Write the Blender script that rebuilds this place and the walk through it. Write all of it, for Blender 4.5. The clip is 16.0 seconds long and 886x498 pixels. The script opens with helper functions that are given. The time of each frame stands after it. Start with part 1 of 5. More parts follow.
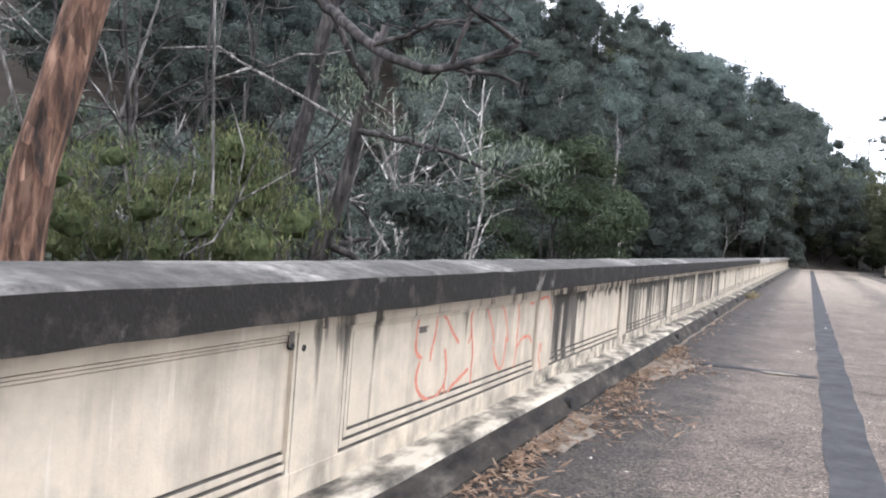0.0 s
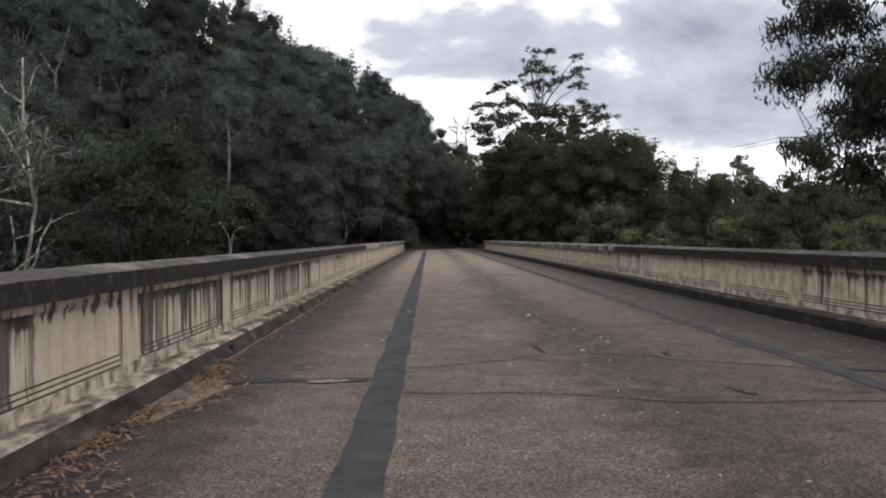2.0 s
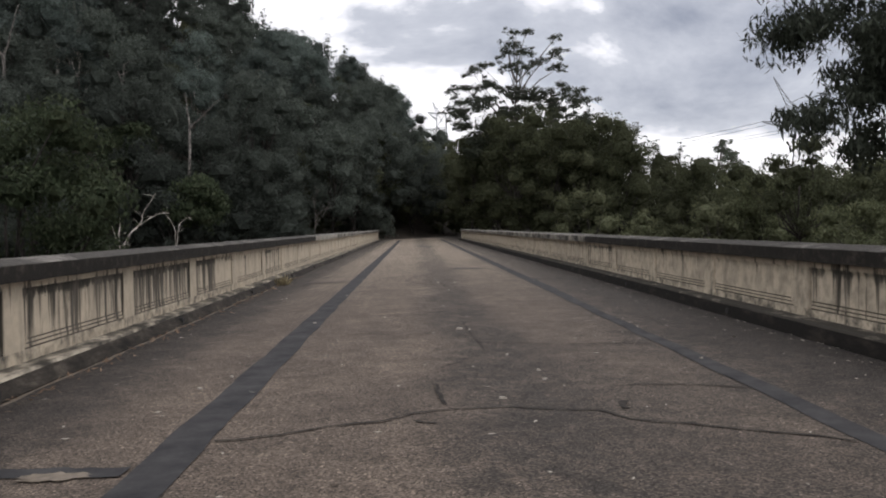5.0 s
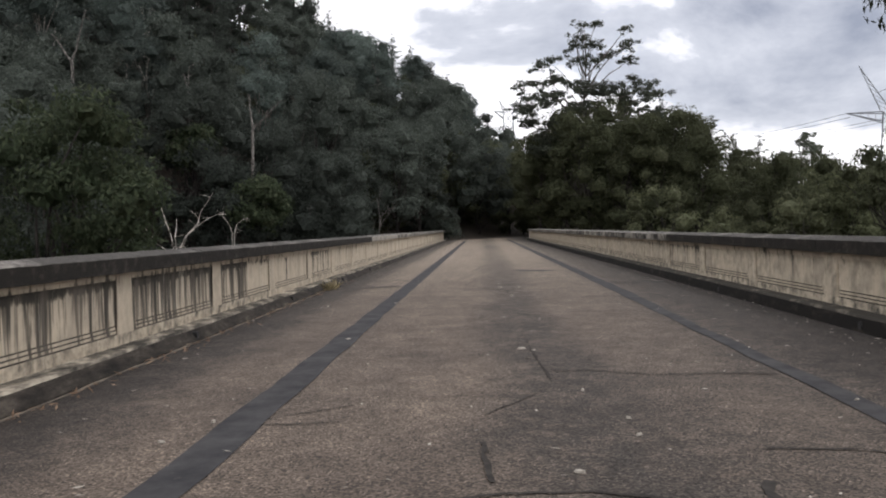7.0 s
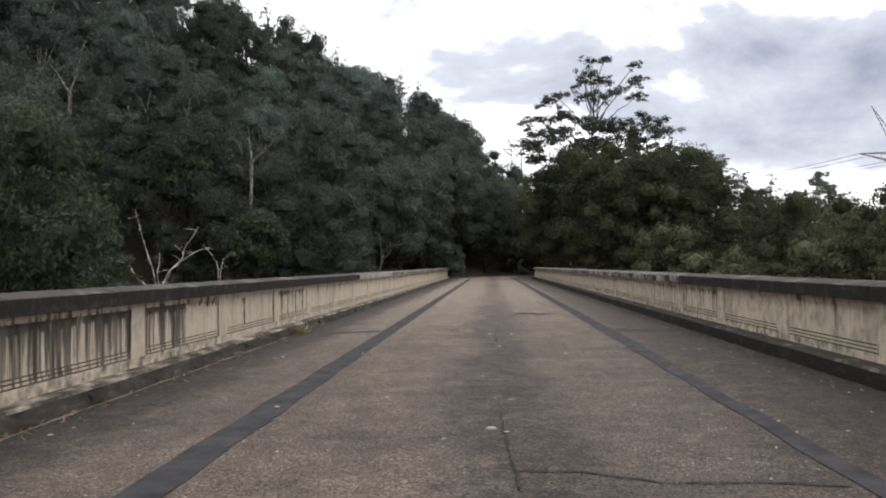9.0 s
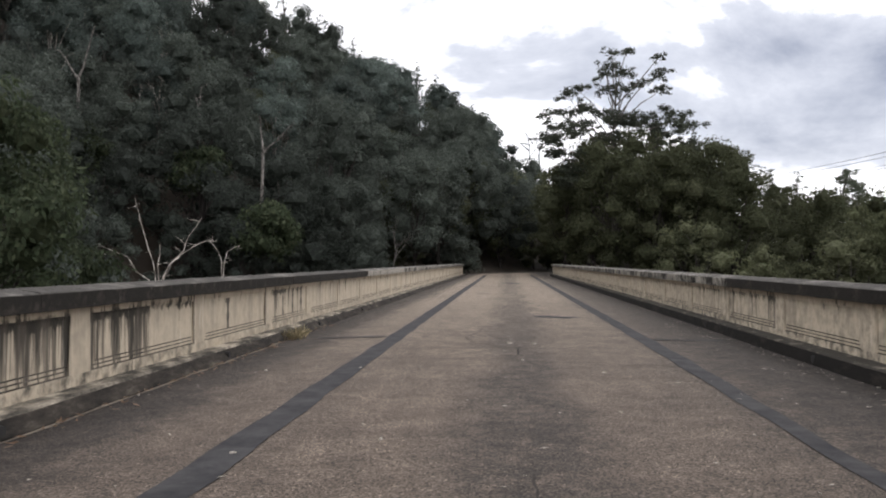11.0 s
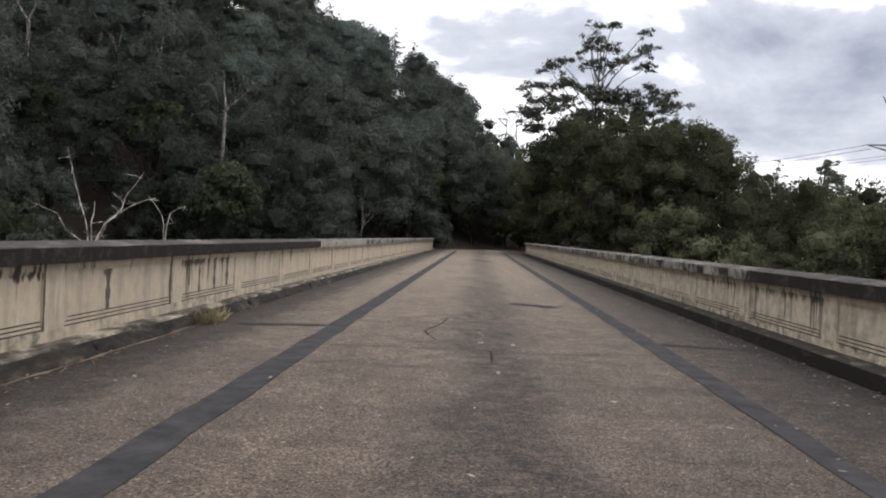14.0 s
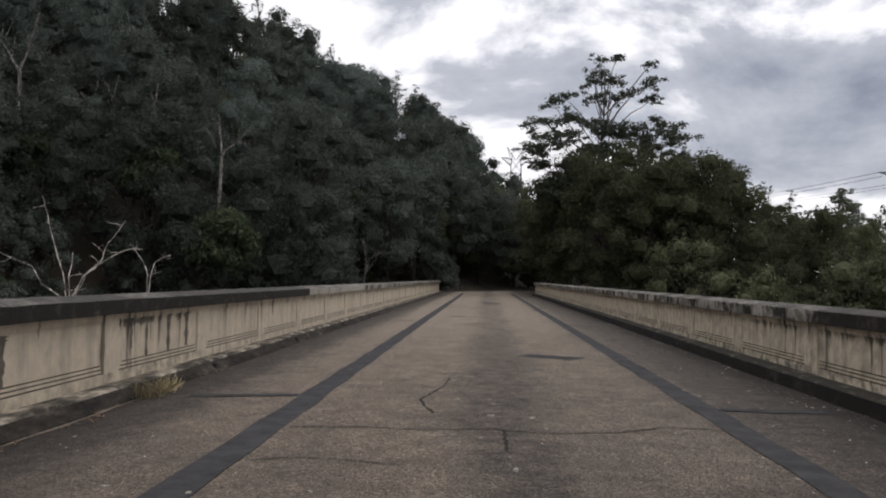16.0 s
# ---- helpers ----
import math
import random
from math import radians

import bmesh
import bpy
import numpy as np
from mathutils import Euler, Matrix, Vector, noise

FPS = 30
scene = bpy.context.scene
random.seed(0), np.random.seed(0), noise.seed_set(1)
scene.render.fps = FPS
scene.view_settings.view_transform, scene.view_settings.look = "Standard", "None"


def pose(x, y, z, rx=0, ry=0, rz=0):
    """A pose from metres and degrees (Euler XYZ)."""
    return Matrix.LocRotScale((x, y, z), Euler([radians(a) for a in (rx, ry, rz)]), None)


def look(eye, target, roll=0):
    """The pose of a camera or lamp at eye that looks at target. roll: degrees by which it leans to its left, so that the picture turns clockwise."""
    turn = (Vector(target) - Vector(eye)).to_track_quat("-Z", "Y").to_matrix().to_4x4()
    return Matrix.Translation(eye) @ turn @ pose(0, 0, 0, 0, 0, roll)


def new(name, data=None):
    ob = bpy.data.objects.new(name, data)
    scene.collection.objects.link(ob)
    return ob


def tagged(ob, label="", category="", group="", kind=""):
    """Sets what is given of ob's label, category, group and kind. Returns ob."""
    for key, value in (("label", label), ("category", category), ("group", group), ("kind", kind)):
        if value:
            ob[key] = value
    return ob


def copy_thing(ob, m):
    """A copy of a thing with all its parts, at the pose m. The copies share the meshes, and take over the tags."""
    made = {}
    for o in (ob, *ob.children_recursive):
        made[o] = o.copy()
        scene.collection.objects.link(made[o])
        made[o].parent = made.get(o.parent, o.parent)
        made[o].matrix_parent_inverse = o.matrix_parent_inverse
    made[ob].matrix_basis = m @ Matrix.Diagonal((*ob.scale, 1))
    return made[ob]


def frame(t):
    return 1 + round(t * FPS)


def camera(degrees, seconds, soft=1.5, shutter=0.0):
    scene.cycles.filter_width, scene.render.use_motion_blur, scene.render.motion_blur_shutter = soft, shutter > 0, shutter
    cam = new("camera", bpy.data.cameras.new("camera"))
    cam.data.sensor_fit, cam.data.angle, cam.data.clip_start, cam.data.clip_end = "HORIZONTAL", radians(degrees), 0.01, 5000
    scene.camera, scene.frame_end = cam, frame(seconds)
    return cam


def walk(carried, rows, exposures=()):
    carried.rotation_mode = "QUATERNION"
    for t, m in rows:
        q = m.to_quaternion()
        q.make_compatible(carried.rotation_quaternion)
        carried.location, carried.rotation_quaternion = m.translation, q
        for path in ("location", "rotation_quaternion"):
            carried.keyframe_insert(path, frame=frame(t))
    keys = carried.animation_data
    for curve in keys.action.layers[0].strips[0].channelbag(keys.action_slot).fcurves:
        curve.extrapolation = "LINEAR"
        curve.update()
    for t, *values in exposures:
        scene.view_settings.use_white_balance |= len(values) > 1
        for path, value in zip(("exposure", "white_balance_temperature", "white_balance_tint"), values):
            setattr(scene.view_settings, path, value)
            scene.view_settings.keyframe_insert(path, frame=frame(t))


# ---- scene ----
cam = camera(56.6, 16.0, soft=2.0)
PATH = [
    (0, (-2.74, -0.124, 1.442), (-3.552, 1.704, 1.393), 4.5),
    (0.5, (-2.499, 0.492, 1.459), (-3.127, 2.391, 1.422), 3.9),
    (1, (-2.291, 1.07, 1.45), (-2.56, 3.051, 1.435), 2.0),
    (1.5, (-2.075, 1.662, 1.442), (-2.203, 3.658, 1.485), 2.5),
    (2, (-1.921, 2.312, 1.453), (-1.886, 4.312, 1.428), -0.3),
    (2.5, (-1.736, 2.85, 1.435), (-1.591, 4.845, 1.4), -1.4),
    (3, (-1.506, 3.433, 1.472), (-1.239, 5.415, 1.459), 0.4),
    (3.5, (-1.279, 3.954, 1.479), (-1.169, 5.95, 1.54), -0.4),
    (4, (-1.031, 4.505, 1.494), (-1.073, 6.504, 1.53), -0.8),
    (4.2, (-0.948, 4.759, 1.507), (-0.931, 6.759, 1.491), 0.4),
    (6.3, (-0.598, 7.058, 1.432), (-0.484, 9.052, 1.338), -1.6),
    (6.5, (-0.58, 7.318, 1.412), (-0.463, 9.311, 1.299), -0.6),
    (7, (-0.528, 7.893, 1.443), (-0.623, 9.89, 1.393), -1.2),
    (7.5, (-0.453, 8.498, 1.455), (-0.474, 10.498, 1.434), -0.7),
    (8, (-0.296, 9.006, 1.477), (-0.422, 11.002, 1.466), 0.6),
    (8.5, (-0.226, 9.581, 1.447), (-0.277, 11.58, 1.427), 2.3),
    (9, (-0.09, 10.187, 1.455), (-0.205, 12.184, 1.496), -0.6),
    (9.5, (-0.056, 10.781, 1.444), (-0.148, 12.778, 1.489), 0.5),
    (9.7, (-0.055, 10.899, 1.459), (-0.195, 12.893, 1.502), 1.0),
    (11.8, (-0.34, 13.282, 1.511), (-0.496, 15.276, 1.499), -0.2),
    (12, (-0.363, 13.446, 1.507), (-0.555, 15.437, 1.457), 0.6),
    (12.5, (-0.368, 13.935, 1.456), (-0.57, 15.925, 1.453), 0.6),
    (13, (-0.283, 14.468, 1.503), (-0.624, 16.439, 1.485), 0.1),
    (13.5, (-0.245, 15.098, 1.509), (-0.481, 17.083, 1.554), 0.5),
    (14, (-0.247, 15.698, 1.497), (-0.329, 17.696, 1.465), 2.8),
    (14.5, (-0.246, 16.285, 1.499), (-0.476, 18.271, 1.566), 1.6),
    (15, (-0.219, 16.869, 1.528), (-0.502, 18.846, 1.648), 1.1),
    (15.5, (-0.22, 17.488, 1.52), (-0.287, 19.483, 1.629), 1.9),
    (16, (-0.213, 18.138, 1.526), (-0.317, 20.134, 1.595), 1.1),
]
EXPOSURES = [(0, 1.08, 5850, 14), (0.5, 0.66, 5850, 14), (1.0, 0.25, 6150, 14), (1.5, -0.15, 6400, 14), (2.0, -0.38, 6450, 14), (2.5, -0.36, 6450, 14), (3, -0.36, 6450, 14), (3.5, -0.38, 6450, 14), (4, -0.52, 6450, 14), (7, -0.26, 6450, 14), (9, -0.12, 6450, 14), (9.5, -0.26, 6450, 14), (11.5, -0.02, 6450, 14), (12.5, 0.08, 6450, 14), (13.5, 0.06, 6450, 14), (14, -0.18, 6450, 14), (14.5, -0.24, 6450, 14), (15.0, -0.4, 6450, 14), (15.5, -0.66, 6450, 14), (16, -0.66, 6450, 14)]
walk(cam, [(t, look(eye, target, roll)) for t, eye, target, roll in PATH], EXPOSURES)

# ---- light: broken overcast, sun veiled behind cloud ----
SUN_AZ, SUN_EL = 35.0, 48.0


def make_world():
    w = bpy.data.worlds.new("overcast_sky")
    w.use_nodes = True
    scene.world = w
    n, l = w.node_tree.nodes, w.node_tree.links
    n.clear()
    out = n.new("ShaderNodeOutputWorld")
    tc = n.new("ShaderNodeTexCoord")
    sky = n.new("ShaderNodeTexSky")
    sky.sky_type, sky.sun_disc = "NISHITA", False
    sky.sun_elevation, sky.sun_rotation = radians(SUN_EL), radians(SUN_AZ)
    clear = n.new("ShaderNodeBackground")
    clear.inputs["Strength"].default_value = 0.1
    l.new(sky.outputs[0], clear.inputs["Color"])
    # cloud deck: soft large banks, grey undersides, bright gaps
    mp = n.new("ShaderNodeMapping")
    mp.inputs["Location"].default_value = CLOUD_SHIFT
    mp.inputs["Scale"].default_value = (2.6, 2.6, 5.2)
    l.new(tc.outputs["Generated"], mp.inputs["Vector"])
    nz = n.new("ShaderNodeTexNoise")
    nz.inputs["Scale"].default_value, nz.inputs["Detail"].default_value = 1.5, 9.0
    nz.inputs["Roughness"].default_value, nz.inputs["Distortion"].default_value = 0.58, 0.3
    l.new(mp.outputs[0], nz.inputs["Vector"])
    # a long ragged grey bank ahead, over the east bank, lower and thicker towards the east
    def calc(how, x, y=None, z=None):
        k = n.new("ShaderNodeMath")
        k.operation = how
        for sock, v in zip(k.inputs, (x, y, z)):
            if isinstance(v, bpy.types.NodeSocket):
                l.new(v, sock)
            elif v is not None:
                sock.default_value = v
        return k.outputs[0]

    def spread(v, a, b, c, d):
        k = n.new("ShaderNodeMapRange")
        k.interpolation_type = "SMOOTHSTEP"
        for key, value in (("From Min", a), ("From Max", b), ("To Min", c), ("To Max", d)):
            k.inputs[key].default_value = value
        l.new(v, k.inputs["Value"])
        return k.outputs[0]

    sep = n.new("ShaderNodeSeparateXYZ")
    l.new(tc.outputs["Generated"], sep.inputs[0])
    azimuth = calc("MULTIPLY", calc("ARCTAN2", sep.outputs[0], sep.outputs[1]), 57.2958)
    height = calc("MULTIPLY", calc("ARCSINE", sep.outputs[2]), 57.2958)
    middle = spread(azimuth, 0.0, 30.0, 12.8, 9.8)
    thick = spread(azimuth, 4.0, 20.0, 3.0, 5.0)
    off = calc("ABSOLUTE", calc("DIVIDE", calc("SUBTRACT", height, middle), thick))
    bank = spread(off, 0.35, 1.25, -0.10, 0.13)
    ends = calc("MULTIPLY", spread(azimuth, -9.0, 6.0, 0.0, 1.0), spread(azimuth, 30.0, 60.0, 1.0, 0.0))
    fluff = n.new("ShaderNodeTexNoise")
    fluff.inputs["Scale"].default_value, fluff.inputs["Detail"].default_value, fluff.inputs["Roughness"].default_value = 11.0, 7.0, 0.55
    l.new(tc.outputs["Generated"], fluff.inputs["Vector"])
    total = calc("ADD", nz.outputs["Fac"], calc("ADD", calc("MULTIPLY_ADD", calc("SUBTRACT", bank, 0.10), ends, 0.10), calc("MULTIPLY", calc("SUBTRACT", fluff.outputs["Fac"], 0.5), 0.16)))
    ramp = n.new("ShaderNodeValToRGB")
    e = ramp.color_ramp.elements
    e[0].position, e[0].color = 0.28, (0.42, 0.47, 0.575, 1)
    e[1].position, e[1].color = 0.58, (1.85, 1.86, 1.88, 1)
    mid = e.new(0.49)
    mid.color = (0.88, 0.93, 1.01, 1)
    l.new(total, ramp.inputs["Fac"])
    cloud = n.new("ShaderNodeBackground")
    cloud.inputs["Strength"].default_value = 1.0
    l.new(ramp.outputs[0], cloud.inputs["Color"])
    mix = n.new("ShaderNodeMixShader")
    mix.inputs["Fac"].default_value = 0.93
    l.new(clear.outputs[0], mix.inputs[1])
    l.new(cloud.outputs[0], mix.inputs[2])
    l.new(mix.outputs[0], out.inputs["Surface"])


CLOUD_SHIFT = (0.3, 0.0, 0.4)
make_world()
sun_data = bpy.data.lights.new("sun", "SUN")
sun_data.energy, sun_data.angle, sun_data.color = 0.8, radians(12), (1.0, 0.97, 0.92)
sun = new("sun", sun_data)
az, el = radians(SUN_AZ), radians(SUN_EL)
sun.matrix_world = look((60 * math.sin(az), 60 * math.cos(az), 60 * math.tan(el)), (0, 0, 0))


# ---- materials ----
class Nodes:
    """Short forms for building one material's node tree."""

    def __init__(self, name, rough=0.9, spec=0.3):
        self.m = bpy.data.materials.new(name)
        self.m.use_nodes = True
        self.n, self.l = self.m.node_tree.nodes, self.m.node_tree.links
        self.p = self.n["Principled BSDF"]
        self.p.inputs["Roughness"].default_value = rough
        self.p.inputs["Specular IOR Level"].default_value = spec

    def put(self, sock, v):
        if isinstance(v, bpy.types.NodeSocket):
            self.l.new(v, sock)
        else:
            sock.default_value = v

    def where(self):
        return self.n.new("ShaderNodeNewGeometry").outputs["Position"]

    def scaled(self, v, s):
        k = self.n.new("ShaderNodeVectorMath")
        k.operation = "MULTIPLY"
        self.put(k.inputs[0], v)
        k.inputs[1].default_value = s
        return k.outputs[0]

    def noise(self, scale, detail=4, rough=0.55, at=None, distort=0.0):
        k = self.n.new("ShaderNodeTexNoise")
        k.inputs["Scale"].default_value, k.inputs["Detail"].default_value = scale, detail
        k.inputs["Roughness"].default_value, k.inputs["Distortion"].default_value = rough, distort
        self.put(k.inputs["Vector"], at if at is not None else self.where())
        return k.outputs["Fac"]

    def cells(self, scale, at=None):
        k = self.n.new("ShaderNodeTexVoronoi")
        k.inputs["Scale"].default_value = scale
        self.put(k.inputs["Vector"], at if at is not None else self.where())
        return k

    def ramp(self, f, *stops):
        k = self.n.new("ShaderNodeValToRGB")
        e = k.color_ramp.elements
        while len(e) < len(stops):
            e.new(0.5)
        for s, (pos, c) in zip(e, stops):
            s.position = pos
            s.color = (c, c, c, 1) if isinstance(c, (int, float)) else (*c, 1)
        self.put(k.inputs["Fac"], f)
        return k.outputs["Color"]

    def mix(self, f, a, b, how="MIX"):
        k = self.n.new("ShaderNodeMix")
        k.data_type, k.blend_type = "RGBA", how
        self.put(k.inputs["Factor"], f)
        for i, v in ((6, a), (7, b)):
            self.put(k.inputs[i], (*v, 1) if isinstance(v, tuple) and len(v) == 3 else v)
        return k.outputs[2]

    def math(self, how, a, b=0.0, clamp=False):
        k = self.n.new("ShaderNodeMath")
        k.operation, k.use_clamp = how, clamp
        self.put(k.inputs[0], a)
        self.put(k.inputs[1], b)
        return k.outputs[0]

    def split(self, v):
        k = self.n.new("ShaderNodeSeparateXYZ")
        self.put(k.inputs[0], v)
        return k.outputs

    def level(self):
        """Amounts stored in the object's own colour: red and green."""
        k = self.n.new("ShaderNodeObjectInfo")
        q = self.n.new("ShaderNodeSeparateColor")
        self.l.new(k.outputs["Color"], q.inputs[0])
        return q.outputs[0], q.outputs[1], q.outputs[2]

    def chance(self):
        return self.n.new("ShaderNodeObjectInfo").outputs["Random"]

    def island(self):
        return self.n.new("ShaderNodeNewGeometry").outputs["Random Per Island"]

    def bump(self, height, strength=0.3, distance=0.01):
        k = self.n.new("ShaderNodeBump")
        k.inputs["Strength"].default_value, k.inputs["Distance"].default_value = strength, distance
        self.put(k.inputs["Height"], height)
        self.l.new(k.outputs[0], self.p.inputs["Normal"])

    def done(self, colour):
        self.put(self.p.inputs["Base Color"], colour)
        return self.m


def concrete_wall():
    """Cream weathered render; red of the object colour sets how much black run-off streaks it."""
    k = Nodes("weathered_cream_concrete", 0.92, 0.2)
    pos = k.where()
    amount, damp, reach = k.level()
    base = k.mix(k.noise(1.1, 3), (0.60, 0.51, 0.385), (0.49, 0.42, 0.32))
    base = k.mix(k.ramp(k.noise(7, 5, 0.6), (0.45, 0.0), (0.8, 0.5)), base, (0.33, 0.29, 0.235))
    runs = k.noise(1.0, 6, 0.62, k.scaled(pos, (6.5, 6.5, 0.38)), 0.25)
    broad = k.noise(1.0, 3, 0.5, k.scaled(pos, (1.3, 1.3, 0.25)))
    runs = k.math("ADD", k.math("MULTIPLY", k.math("SUBTRACT", runs, 0.5), 1.7), 0.5)
    grime = k.math("ADD", k.math("MULTIPLY", runs, 0.68), k.math("MULTIPLY", broad, 0.32))
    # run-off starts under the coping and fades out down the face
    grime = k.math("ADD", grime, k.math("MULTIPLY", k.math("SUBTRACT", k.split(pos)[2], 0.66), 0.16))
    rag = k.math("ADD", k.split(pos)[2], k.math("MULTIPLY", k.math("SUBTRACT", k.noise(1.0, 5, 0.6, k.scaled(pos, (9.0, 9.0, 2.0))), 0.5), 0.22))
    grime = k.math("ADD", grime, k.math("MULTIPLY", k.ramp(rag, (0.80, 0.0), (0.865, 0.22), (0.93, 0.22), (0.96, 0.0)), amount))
    # blue: how far along its panel the staining reaches, in units of four metres; 0 is all of it
    own = k.split(k.n.new("ShaderNodeTexCoord").outputs["Object"])[1]
    inside = k.math("LESS_THAN", k.math("ADD", own, k.math("MULTIPLY", k.noise(6.0, 3), 0.25)), k.math("MULTIPLY", reach, 4.0))
    inside = k.math("MAXIMUM", inside, k.math("LESS_THAN", reach, 0.01))
    amount = k.math("MAXIMUM", k.math("MULTIPLY", amount, inside), 0.12)
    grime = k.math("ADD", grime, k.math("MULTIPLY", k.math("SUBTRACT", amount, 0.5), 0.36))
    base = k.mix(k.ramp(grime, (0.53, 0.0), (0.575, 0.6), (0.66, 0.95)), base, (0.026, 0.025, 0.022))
    faint = k.noise(1.0, 5, 0.65, k.scaled(pos, (4.0, 4.0, 0.4)))
    base = k.mix(k.ramp(faint, (0.47, 0.0), (0.64, 0.4)), base, (0.24, 0.205, 0.165))
    pale = k.noise(1.0, 4, 0.6, k.scaled(pos, (9.0, 9.0, 0.7)))
    base = k.mix(k.ramp(pale, (0.62, 0.0), (0.70, 0.4)), base, (0.72, 0.66, 0.55))
    spots = k.noise(5.0, 6, 0.65)
    base = k.mix(k.math("MULTIPLY", k.ramp(spots, (0.42, 0.0), (0.66, 1.0)), damp), base, (0.075, 0.072, 0.06))
    k.bump(k.math("ADD", k.noise(60, 4), k.noise(9, 3)), 0.35, 0.006)
    return k.done(base)


def concrete_cap():
    """Coping and kerb concrete under black lichen; red sets how much of it is black."""
    k = Nodes("lichen_blackened_concrete", 0.95, 0.15)
    amount = k.level()[0]
    f = k.math("ADD", k.noise(2.2, 7, 0.62, distort=0.4), k.math("MULTIPLY", k.math("SUBTRACT", amount, 0.5), 0.5))
    base = k.mix(k.ramp(k.noise(14, 5), (0.35, 0.0), (0.7, 1.0)), (0.36, 0.33, 0.28), (0.25, 0.235, 0.205))
    base = k.mix(k.ramp(f, (0.42, 0.0), (0.60, 0.97)), base, k.mix(k.ramp(k.noise(5.5, 6, 0.7), (0.52, 0.0), (0.72, 1.0)), (0.013, 0.0115, 0.010), (0.058, 0.048, 0.040)))
    base = k.mix(k.ramp(k.noise(30, 4, 0.7), (0.62, 0.0), (0.74, 0.25)), base, (0.14, 0.13, 0.115))
    k.bump(k.math("ADD", k.noise(45, 5), k.noise(7, 4)), 0.5, 0.012)
    return k.done(base)


def cap_top_mat():
    k = Nodes("pitted_weathered_concrete", 0.95, 0.15)
    amount = k.level()[0]
    base = k.ramp(k.noise(9, 7, 0.7), (0.34, (0.06, 0.055, 0.05)), (0.5, (0.16, 0.148, 0.132)), (0.66, (0.30, 0.28, 0.25)))
    broad = k.math("ADD", k.noise(0.9, 4), k.math("MULTIPLY", k.math("SUBTRACT", amount, 0.5), 0.25))
    base = k.mix(k.ramp(broad, (0.45, 0.0), (0.62, 0.8)), base, (0.045, 0.042, 0.038))
    k.bump(k.math("ADD", k.noise(55, 5, 0.7), k.noise(12, 4)), 0.7, 0.014)
    return k.done(base)


def kerb_top_mat():
    k = Nodes("kerb_top_concrete", 0.95, 0.15)
    pos = k.where()
    black = k.level()[0]
    f = k.math("SUBTRACT", k.noise(1.0, 6, 0.6, k.scaled(pos, (5, 2.2, 5))), k.math("MULTIPLY", k.math("SUBTRACT", black, 0.78), 0.34))
    f = k.math("ADD", f, k.ramp(k.math("MULTIPLY", k.split(pos)[1], 0.05), (0.55, 0.08), (0.85, 0.0)))
    base = k.ramp(f, (0.39, (0.045, 0.041, 0.034)), (0.52, (0.17, 0.15, 0.12)), (0.65, (0.43, 0.38, 0.30)))
    k.bump(k.noise(40, 5), 0.4, 0.01)
    return k.done(base)


def kerb_face_mat():
    """Dirty brown-black kerb concrete; red of the object colour sets how black."""
    k = Nodes("dirty_kerb_concrete", 0.95, 0.15)
    pos = k.where()
    black = k.level()[0]
    f = k.math("SUBTRACT", k.noise(1.0, 7, 0.66, k.scaled(pos, (3, 1.6, 6))), k.math("MULTIPLY", k.math("SUBTRACT", black, 0.8), 0.4))
    base = k.ramp(f, (0.34, (0.013, 0.0115, 0.010)), (0.54, (0.040, 0.034, 0.028)), (0.72, (0.12, 0.103, 0.083)))
    k.bump(k.math("ADD", k.noise(45, 5), k.noise(7, 4)), 0.5, 0.012)
    return k.done(base)


